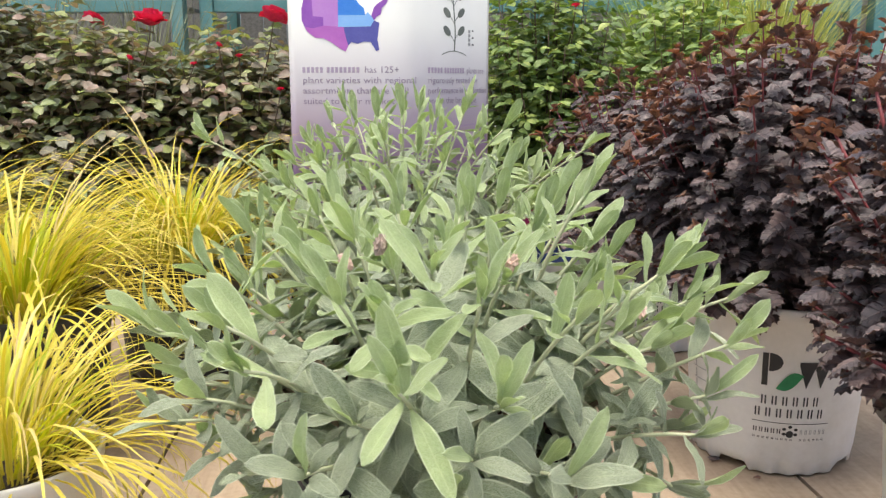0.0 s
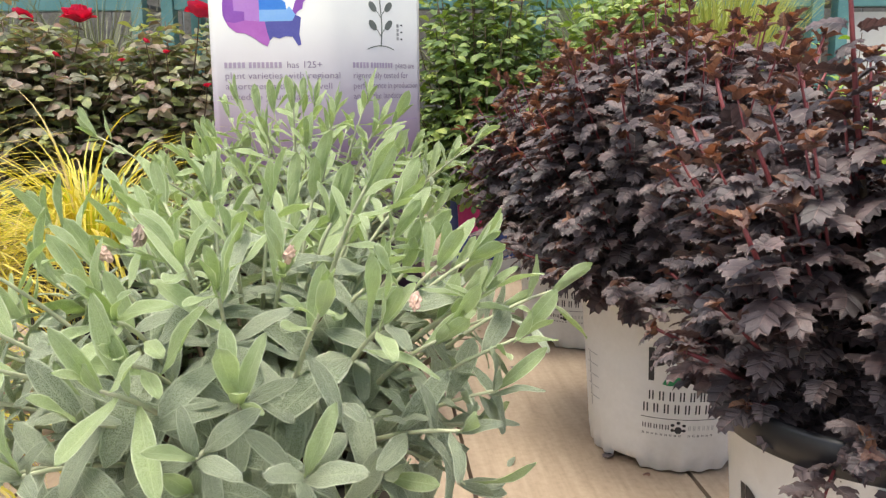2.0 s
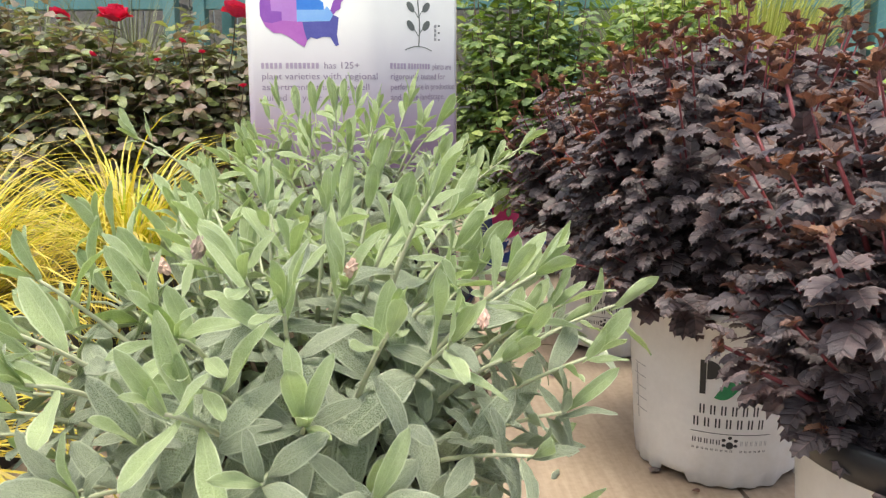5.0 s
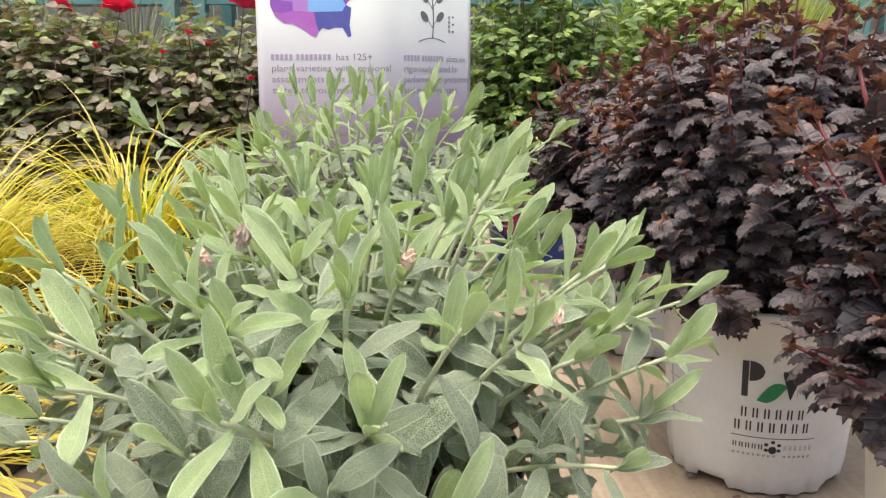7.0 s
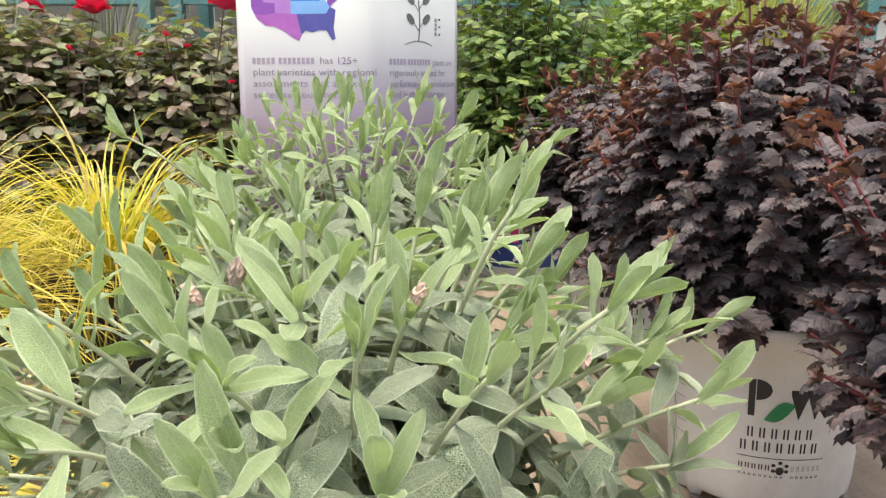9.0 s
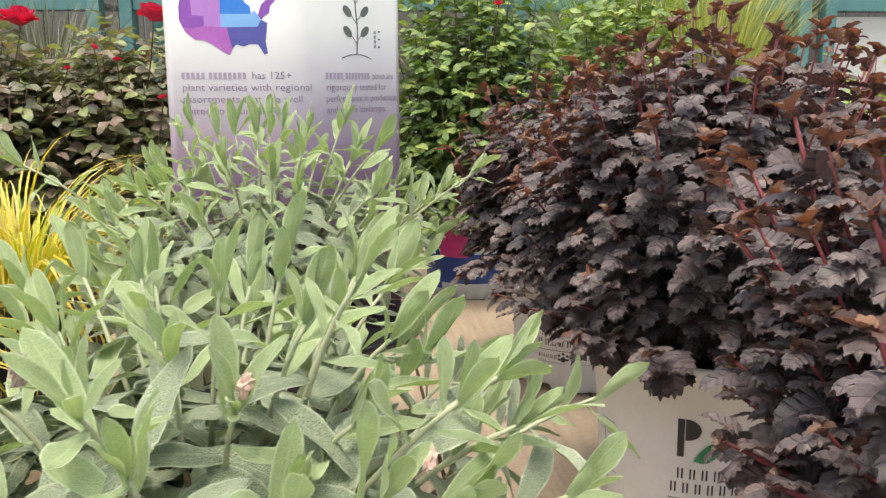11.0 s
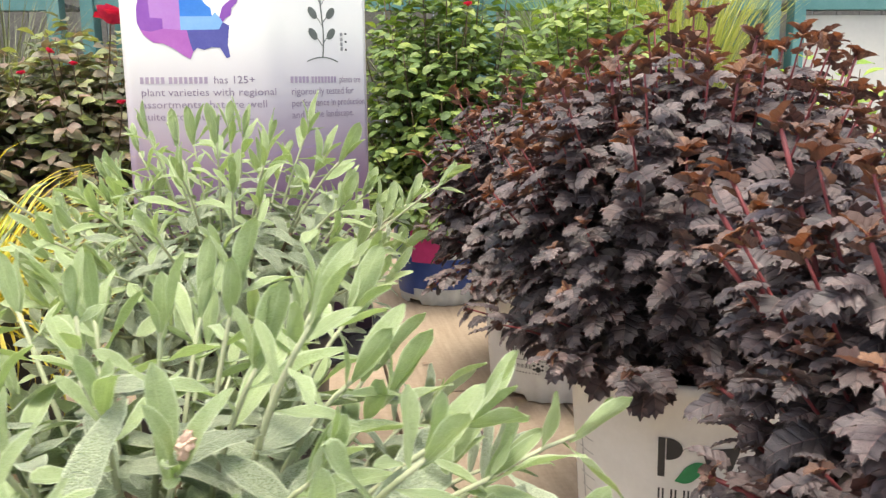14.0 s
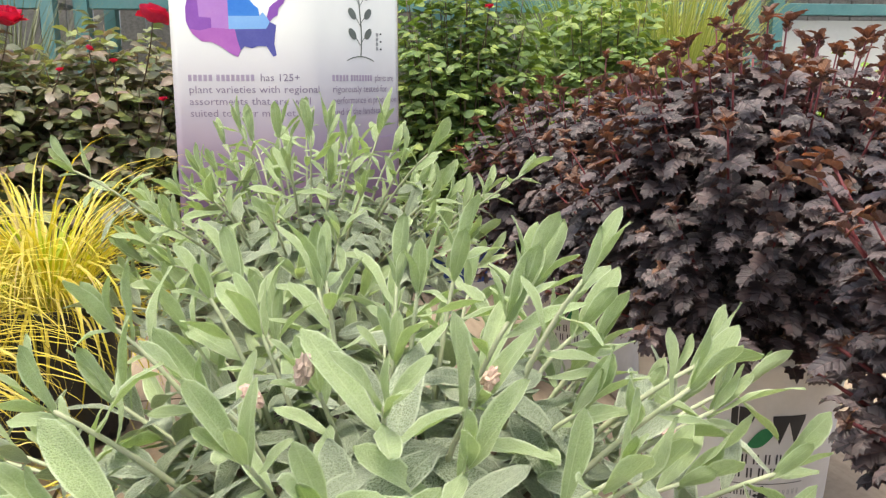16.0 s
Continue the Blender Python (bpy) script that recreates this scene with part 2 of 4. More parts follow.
MAP_VIOLET = plain("violet_print", (0.44, 0.19, 0.58), (0.48, 0.24, 0.62), 0.5, 20, 0.02)
MAP_BLUE = plain("blue_print", (0.03, 0.19, 0.68), (0.06, 0.25, 0.74), 0.5, 20, 0.02)
MAP_SKY = plain("light_blue_print", (0.20, 0.42, 0.83), (0.27, 0.50, 0.86), 0.5, 20, 0.02)
MAP_NAVY = plain("navy_print", (0.07, 0.075, 0.33), (0.11, 0.11, 0.40), 0.5, 20, 0.02)
SPROUT = plain("sprout_print", (0.12, 0.135, 0.12), (0.20, 0.22, 0.19), 0.5, 20, 0.02)
TEXT_INK = plain("text_print", (0.22, 0.165, 0.245), (0.28, 0.23, 0.31), 0.5, 20, 0.02)


def sign_material():
    m, nt, bs, _ = mat("sign_print")
    tex = nt.nodes.new("ShaderNodeTexCoord").outputs["Object"]
    sep = nt.nodes.new("ShaderNodeSeparateXYZ")
    nt.links.new(tex, sep.inputs[0])
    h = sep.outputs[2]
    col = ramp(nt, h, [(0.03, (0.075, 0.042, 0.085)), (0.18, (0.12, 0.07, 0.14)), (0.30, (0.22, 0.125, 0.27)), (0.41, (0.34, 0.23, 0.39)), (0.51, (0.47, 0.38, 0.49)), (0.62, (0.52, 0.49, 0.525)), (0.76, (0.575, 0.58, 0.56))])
    col = mix(nt, 0.12, col, ramp(nt, noise_fac(nt, 12, 4, tex), [(0.3, (0.75, 0.73, 0.72)), (0.7, (1, 1, 1))]), "MULTIPLY")
    nt.links.new(col, bs.inputs["Base Color"])
    bs.inputs["Roughness"].default_value = 0.42
    bump(nt, bs, noise_fac(nt, 6, 2, tex), 0.1, 0.004)
    return m


SIGN = sign_material()
GLOSS_BLACK = plain("gloss_black_plastic", (0.010, 0.010, 0.011), (0.018, 0.018, 0.02), 0.16, 12, 0.05, 0.001)
TEXT_BAR = plain("bar_print", (0.36, 0.29, 0.40), (0.42, 0.35, 0.46), 0.5, 20, 0.02)
CARD_EDGE = plain("card_edge", (0.45, 0.36, 0.27), (0.58, 0.48, 0.38), 0.8, 60)
SIGN_LINE = plain("pale_band_print", (0.40, 0.30, 0.46), (0.46, 0.36, 0.52), 0.5, 20, 0.02)


# ---- helpers for meshes ----
def thing(name, place, label, category, group="", turn=0.0, kind=""):
    e = new(name)
    e.empty_display_size = 0.05
    e.matrix_basis = pose(*place, 0, 0, turn)
    return tagged(e, label, category, group, kind)


def adopt(ob, parent, label=""):
    ob.parent = parent
    if label:
        ob["label"] = label
    return ob


def part(name, bm, material, parent, label="", smooth=False):
    me = bpy.data.meshes.new(name)
    bm.to_mesh(me)
    bm.free()
    me.materials.append(material)
    if smooth:
        me.polygons.foreach_set("use_smooth", [True] * len(me.polygons))
    return adopt(new(name, me), parent, label)


def raw_mesh(name, verts, faces, material, uvs=None, smooth=True):
    me = bpy.data.meshes.new(name)
    me.from_pydata([tuple(v) for v in verts], [], faces)
    if uvs is not None:
        layer = me.uv_layers.new(name="UVMap")
        idx = np.empty(len(me.loops), dtype=np.int32)
        me.loops.foreach_get("vertex_index", idx)
        layer.data.foreach_set("uv", np.asarray(uvs, dtype=np.float32)[idx].ravel())
    me.materials.append(material)
    if smooth:
        me.polygons.foreach_set("use_smooth", [True] * len(me.polygons))
    me.update()
    return me


def box(bm, cx, cy, cz, sx, sy, sz, bevel=0.0, turn=0.0):
    r = bmesh.ops.create_cube(bm, size=1.0, matrix=Matrix.Translation((cx, cy, cz)) @ Matrix.Rotation(turn, 4, "Z") @ Matrix.Diagonal((sx, sy, sz, 1)))
    if bevel:
        edges = list({e for v in r["verts"] for e in v.link_edges})
        bmesh.ops.bevel(bm, geom=edges, offset=bevel, segments=2, affect="EDGES", profile=0.6)
    return bm


def tube(points, radii, sides=6):
    """A tapered tube along points: verts, faces."""
    pts = [Vector(p) for p in points]
    verts, faces = [], []
    for i, p in enumerate(pts):
        d = (pts[min(i + 1, len(pts) - 1)] - pts[max(i - 1, 0)]).normalized()
        a = d.orthogonal().normalized() if i == 0 else (a - d * a.dot(d)).normalized()
        b = d.cross(a)
        for k in range(sides):
            w = 2 * math.pi * k / sides
            verts.append(p + (a * math.cos(w) + b * math.sin(w)) * radii[i])
    for i in range(len(pts) - 1):
        for k in range(sides):
            k2 = (k + 1) % sides
            faces.append((i * sides + k, i * sides + k2, (i + 1) * sides + k2, (i + 1) * sides + k))
    faces.append(tuple(range(sides))[::-1])
    faces.append(tuple((len(pts) - 1) * sides + k for k in range(sides)))
    return verts, faces


def lathe(profile, sides=48):
    """A closed body of revolution from (radius, z) pairs."""
    verts, faces = [], []
    n = len(profile)
    for k in range(sides):
        w = 2 * math.pi * k / sides
        for r, z in profile:
            verts.append((r * math.cos(w), r * math.sin(w), z))
    for k in range(sides):
        k2 = (k + 1) % sides
        for i in range(n - 1):
            faces.append((k * n + i, k2 * n + i, k2 * n + i + 1, k * n + i + 1))
    return verts, faces


def along(points, step):
    """Evenly spaced (place, tangent, fraction) along a line of points."""
    lengths = [(points[i + 1] - points[i]).length for i in range(len(points) - 1)]
    total, out, s = sum(lengths), [], 0.0
    while s < total:
        left, i = s, 0
        while i < len(lengths) - 1 and left > lengths[i]:
            left -= lengths[i]
            i += 1
        d = (points[i + 1] - points[i]).normalized()
        out.append((points[i] + d * left, d, s / total))
        s += step
    return out


# ---- leaf shapes: length 1 along +Y, face up ----
def bent(x, y, bend):
    if abs(bend) < 1e-4:
        return x, y, 0.0
    a = bend * y
    return x, math.sin(a) / bend, -(1 - math.cos(a)) / bend


def lance_leaf(width, bend, fold, curl, rows=7, cols=4, broad=0.55, twist=0.0):
    verts, uvs, faces = [], [], []
    for i in range(rows + 1):
        t = i / rows
        t += 0.11 * math.sin(math.pi * t) * t
        if t < broad:
            half = width * 0.5 * max(0.05, 1 - ((broad - t) / broad) ** 1.9)
        else:
            half = width * 0.5 * math.sqrt(max(0.004, 1 - ((t - broad) / (1 - broad)) ** 2.1))
        for j in range(cols + 1):
            u = 2 * j / cols - 1
            x, y, z = bent(u * half, t, bend)
            z += fold * abs(u) * half - curl * u * u * half + (0.008 + 0.022 * abs(u)) * math.sin(8 * t + 2.5 * u)
            s = twist * t
            verts.append((x * math.cos(s) - z * math.sin(s) * 0.4, y, z + x * math.sin(s)))
            uvs.append((u, t))
    for i in range(rows):
        for j in range(cols):
            a = i * (cols + 1) + j
            faces.append((a, a + 1, a + cols + 2, a + cols + 1))
    return np.array(verts), faces, np.array(uvs)


def lobed_leaf(bend, fold, pleat, wide, cut=1.0, teeth=7, shear=0.0):
    """Three-lobed leaf with blunt teeth; each tooth ends a sunken side vein, and the blade puffs up between the veins."""
    keys = [(0.02, 0.0), (0.20, -0.06), (0.38, 0.03), (0.53, 0.22), (0.46, 0.35), (0.22 + 0.12 * cut, 0.43), (0.34, 0.58), (0.27, 0.76), (0.12, 0.91), (0.0, 1.0)]
    pts = [Vector(k) for k in keys]
    count = 2 * teeth
    outline = [p for p, _, _ in along(pts, sum((b - a).length for a, b in zip(pts, pts[1:])) / count * 1.0001)][:count]
    outline.append(pts[-1])
    verts, uvs, faces = [], [], []
    for side in (1, -1):
        base, root = len(verts), 0.0
        for i, p in enumerate(outline):
            d = (outline[min(i + 1, count)] - outline[max(i - 1, 0)]).normalized()
            tooth = i % 2 == 0
            if 0 < i < count:
                p = p + Vector((d.y, -d.x)) * (0.050 if tooth else -0.030)
            root = max(root, min(0.95, p.y - 0.55 * p.x))
            for col in (0.0, 0.5, 1.0):
                x, y = p.x * col, root + (p.y - root) * col
                px, py, pz = bent(side * x * wide + shear * y * y, y, bend)
                pz += fold * x - 0.55 * x * x + (0.0, 1.0, 0.9)[int(col * 2)] * (-pleat if tooth else pleat)
                verts.append((px, py, pz))
                uvs.append((side * col, i / count))
        for i in range(count):
            for c in range(2):
                q = base + i * 3 + c
                quad = (q, q + 1, q + 4, q + 3)
                faces.append(quad if side > 0 else quad[::-1])
    return np.array(verts), faces, np.array(uvs)


class Leafage:
    """Leaves of one plant: the first ones as parts of their own, the rest joined."""

    def __init__(self, name, shapes, material):
        self.name, self.shapes, self.material = name, shapes, material
        self.meshes = [raw_mesh(name, v, f, material, uv) for v, f, uv in shapes]
        self.placed = []

    def add(self, shape, m):
        self.placed.append((shape % len(self.shapes), m))

    def finish(self, parent, count, key=None):
        placed = sorted(self.placed, key=lambda e: key(e[1].translation)) if key else self.placed
        for s, m in placed[:count]:
            ob = new(self.name, self.meshes[s])
            ob.parent = parent
            ob.matrix_basis = m
        rest = placed[count:]
        if rest:
            verts, faces, uvs, base = [], [], [], 0
            for s, m in rest:
                v, f, uv = self.shapes[s]
                a = np.array(m)
                verts.append(v @ a[:3, :3].T + a[:3, 3])
                uvs.append(uv)
                faces.extend(tuple(i + base for i in face) for face in f)
                base += len(v)
            me = raw_mesh(self.name + "_mass", np.concatenate(verts), faces, self.material, np.concatenate(uvs))
            tagged(adopt(new(self.name + "_mass", me), parent), kind="stuff")
        self.placed = []


def leaf_frame(at, way, up, size):
    y = way.normalized()
    z = up - y * up.dot(y)
    z = z.normalized() if z.length > 1e-5 else y.orthogonal().normalized()
    x = y.cross(z)
    return Matrix.Translation(at) @ Matrix((x, y, z)).transposed().to_4x4() @ Matrix.Diagonal((size, size, size, 1))


def arc(a, b, c, n):
    """Points of a quadratic curve."""
    a, b, c = Vector(a), Vector(b), Vector(c)
    return [a * (1 - t) ** 2 + b * 2 * t * (1 - t) + c * t * t for t in (i / n for i in range(n + 1))]


# ---- ground and the bench of boards ----
TOP = 0.532
bm = bmesh.new()
bmesh.ops.create_grid(bm, x_segments=40, y_segments=40, size=300)
ground = part("ground", bm, CONCRETE, None)
tagged(ground, "grey worn concrete paving under the sales tables", "ground", kind="structure")

table = thing("display_table", (0.231, 1.2, TOP), "low sales table of wide bare tan boards", "table", turn=4.4)
PITCH, GAP = 0.346, 0.007


def board(x0, x1, y0, y1, seed):
    rng = random.Random(seed)
    bm = bmesh.new()
    bmesh.ops.create_grid(bm, x_segments=4, y_segments=10, size=0.5, matrix=Matrix.Diagonal((x1 - x0, y1 - y0, 1, 1)))
    for v in bm.verts:
        v.co.z = 0.0012 * noise.noise(v.co * 3 + Vector((seed, 0, 0)))
        if abs(abs(v.co.x) - (x1 - x0) / 2) < 1e-5 or abs(abs(v.co.y) - (y1 - y0) / 2) < 1e-5:
            v.co.z -= 0.0015
    ext = bmesh.ops.extrude_face_region(bm, geom=bm.faces[:])
    for v in [g for g in ext["geom"] if isinstance(g, bmesh.types.BMVert)]:
        v.co.z = -0.03
    bmesh.ops.recalc_face_normals(bm, faces=bm.faces[:])
    ob = part("board", bm, TABLE_WOOD, table, smooth=False)
    ob.matrix_basis = pose((x0 + x1) / 2, (y0 + y1) / 2, -0.001 - 0.002 * rng.random(), 0, 0, rng.uniform(-0.05, 0.05))


for k in range(-5, 5):
    x0, x1 = k * PITCH + GAP / 2, (k + 1) * PITCH - GAP / 2
    cut = 0.80 if k % 2 == 0 else 1.35
    board(x0, x1, -0.85, cut - GAP / 2, 10 + k)
    board(x0, x1, cut + GAP / 2, 3.20, 40 + k)
for y in (-0.75, 0.25, 0.80, 1.35, 2.25, 3.10):
    part("bearer", box(bmesh.new(), 0, y, -0.075, PITCH * 10 - 0.04, 0.09, 0.088, 0.004), DARK_WOOD, table)
for x in (-1.65, 0, 1.65):
    for y in (-0.75, 0.80, 2.25, 3.10):
        part("leg", box(bmesh.new(), x, y, -0.119 - (TOP - 0.119) / 2, 0.09, 0.09, TOP - 0.119, 0.004), DARK_WOOD, table)


# ---- pots ----
R0, R1, POT_H = 0.130, 0.153, 0.280


def pot_radius(z):
    return R0 + (R1 - R0) * z / POT_H


def patch(name, a0, a1, z0, z1, material, pot, shape=None, lift=0.0007):
    """A print on the pot's side between two angles (degrees; -90 faces the front) and two heights."""
    n = max(1, int(abs(a1 - a0) / 2.5)) if shape is None else max(8, int(abs(a1 - a0)))
    verts, faces = [], []
    for i in range(n + 1):
        u = i / n
        lo, hi = shape(u) if shape else (0.0, 1.0)
        w = radians(a0 + (a1 - a0) * u)
        for q in (lo, hi):
            z = z0 + (z1 - z0) * q
            r = pot_radius(z) + lift
            verts.append((r * math.cos(w), r * math.sin(w), z))
    for i in range(n):
        faces.append((2 * i, 2 * i + 2, 2 * i + 3, 2 * i + 1))
    return adopt(new(name, raw_mesh(name, verts, faces, material)), pot)


def print_marks(pot, face):
    """The maker's mark as plain shapes, lines of print as bars."""
    def word(letters, a0, a1, z0, z1, ink, fill=0.7):
        step = (a1 - a0) / letters
        for i in range(letters):
            for q in (0.15, 0.15 + fill * 0.6):
                patch("print_bar", face + a0 + step * (i + q), face + a0 + step * (i + q + fill * 0.27), z0, z1, ink, pot)
    zt = 0.150
    patch("mark_bar", face - 20.5, face - 17, zt + 0.004, zt + 0.058, INK, pot)
    patch("mark_disc", face - 16.5, face - 8.5, zt + 0.028, zt + 0.0585, INK, pot, lambda u: (0.5 - 0.5 * math.sqrt(max(0, 1 - u * u)), 0.5 + 0.5 * math.sqrt(max(0, 1 - u * u))))
    patch("mark_leaf", face - 12, face + 4, zt, zt + 0.034, GREEN_INK, pot, lambda u: (0.55 * u - 0.35 * math.sin(math.pi * u) + 0.15 * u, 0.7 * u + 0.42 * math.sin(math.pi * u)), 0.0015)
    for a in (1, 10):
        patch("mark_wedge", face + a, face + a + 10, zt + 0.002, zt + 0.046, INK, pot, lambda u: (abs(u - 0.5) * 1.7, 1.0))
    word(6, -21, 17, 0.1225, 0.1375, INK, 0.55)
    word(7, -24.5, 21, 0.1015, 0.1165, INK, 0.55)
    patch("print_line", face - 25, face + 24, 0.0915, 0.0926, INK, pot)
    word(5, -24.5, -6, 0.074, 0.082, INK)
    for k in range(5):
        w = radians(60 * k - 30)
        ca, cz = 4.2 * math.cos(w), 0.078 + 0.0085 * math.sin(w)
        patch("mark_dot", face - 1 + ca - 1.3, face - 1 + ca + 1.3, cz - 0.0026, cz + 0.0026, INK, pot, lambda u: (0.5 - math.sqrt(max(0, 0.25 - (u - 0.5) ** 2)), 0.5 + math.sqrt(max(0, 0.25 - (u - 0.5) ** 2))))
    patch("mark_dot", face - 3.5, face + 1.5, 0.068, 0.080, INK, pot, lambda u: (0.5 - math.sqrt(max(0, 0.25 - (u - 0.5) ** 2)), 0.5 + math.sqrt(max(0, 0.25 - (u - 0.5) ** 2))))
    word(6, 5, 23.5, 0.074, 0.082, GREY_INK, 0.5)
    word(9, -24.5, 2, 0.063, 0.0665, INK, 0.5)
    word(6, 5, 23, 0.063, 0.0665, INK, 0.5)
    for k in range(5):
        patch("print_bar", face - 74 - 1.5 * (k % 2), face - 60, 0.17 - k * 0.019, 0.1715 - k * 0.019, GREY_INK, pot)
        patch("print_bar", face - 72, face - 70.5, 0.152 - k * 0.019, 0.168 - k * 0.019, GREY_INK, pot)


def make_pot(parent, material, face=None, label="", scale=1.0):
    """A tapered nursery pot with a rolled rim and a foot of scallops and drain notches."""
    sides = 96
    outer = [(R0 - 0.004, 0.0), (R0 - 0.0005, 0.003), (pot_radius(0.020), 0.020), (pot_radius(0.030) + 0.001, 0.030), (pot_radius(0.10), 0.10), (pot_radius(0.18), 0.18),
             (pot_radius(0.256), 0.256), (pot_radius(0.256) + 0.004, 0.259), (R1 + 0.004, POT_H - 0.004), (R1 + 0.002, POT_H), (R1 - 0.002, POT_H), (R1 - 0.004, POT_H - 0.004),
             (pot_radius(0.15) - 0.003, 0.15), (R0 - 0.005, 0.012), (0.001, 0.012)]
    verts, faces = lathe(outer, sides)
    n = len(outer)
    for k in range(sides):
        foot = k % 4 in (0, 1)
        notch = (k % 24) in (9, 10, 11, 12, 13, 14)
        for i in (0, 1, 2):
            x, y, z = verts[k * n + i]
            s = 1.0 - (0.035 if foot and not notch else 0.0)
            if notch and i < 2:
                z += 0.013
            verts[k * n + i] = (x * s, y * s, z)
    me = raw_mesh("pot", verts, faces, material)
    pot = adopt(new("pot", me), parent, label)
    pot.matrix_basis = Matrix.Diagonal((scale, scale, scale, 1))
    if face is not None:
        print_marks(pot, face)
    v, f = lathe([(0.0005, 0.253), (0.05, 0.256), (0.10, 0.251), (pot_radius(0.246) - 0.004, 0.246)], 32)
    rng = random.Random(5)
    v = [(x, y, z + rng.uniform(-0.004, 0.004)) for x, y, z in v]
    soil = adopt(new("soil", raw_mesh("soil", v, f, SOIL)), parent)
    soil.matrix_basis = pot.matrix_basis.copy()
    return pot


# ---- shrubs ----
WILLOW_SHAPES = [lance_leaf(0.29, 0.5, 0.25, 0.2, broad=0.5), lance_leaf(0.25, 1.0, 0.15, 0.35, twist=0.3, broad=0.5), lance_leaf(0.30, 0.3, 0.35, 0.15, twist=-0.25, broad=0.52), lance_leaf(0.27, 0.1, 0.4, 0.15, broad=0.55), lance_leaf(0.36, 0.75, 0.15, 0.3, broad=0.48)]
WILLOW_TIPS = [lance_leaf(0.25, -0.1, 0.45, 0.0, broad=0.58), lance_leaf(0.21, 0.4, 0.4, 0.1, broad=0.55), lance_leaf(0.28, -0.2, 0.35, 0.05, twist=0.3, broad=0.6)]
NINE_SHAPES = [lobed_leaf(0.45, 0.2, 0.036, 0.98, 0.6), lobed_leaf(0.9, 0.15, 0.042, 0.95, 0.2, shear=0.12), lobed_leaf(0.3, 0.4, 0.038, 0.9, 0.35, shear=-0.1), lobed_leaf(0.65, 0.45, 0.036, 1.02, 0.5), lobed_leaf(0.1, 0.3, 0.042, 0.92, 0.1)]
NINE_TIPS = [lobed_leaf(0.5, 0.75, 0.03, 0.75, 0.6), lobed_leaf(0.95, 0.6, 0.03, 0.8, 0.4, shear=0.1), lobed_leaf(0.2, 0.9, 0.03, 0.7, 0.6)]


def dome_tip(rng, i, n, reach, rise, low, lift, flat=1.0):
    """A tip on an uneven dome round the pot's middle."""
    q = (i + 0.5) / n
    phi = math.acos(1 - q * (1 - math.cos(radians(low))))
    az = i * 2.39996 + rng.uniform(-0.25, 0.25)
    s = rng.uniform(0.84, 1.10)
    return Vector((reach * s * math.sin(phi) * math.cos(az), reach * s * math.sin(phi) * math.sin(az), lift + rise * s * math.copysign(abs(math.cos(phi)) ** flat, math.cos(phi))))


def stem_part(parent, pts, r0, r1, material, name="stem"):
    v, f = tube(pts, [r0 + (r1 - r0) * i / (len(pts) - 1) for i in range(len(pts))], 6)
    adopt(new(name, raw_mesh(name, v, f, material)), parent)


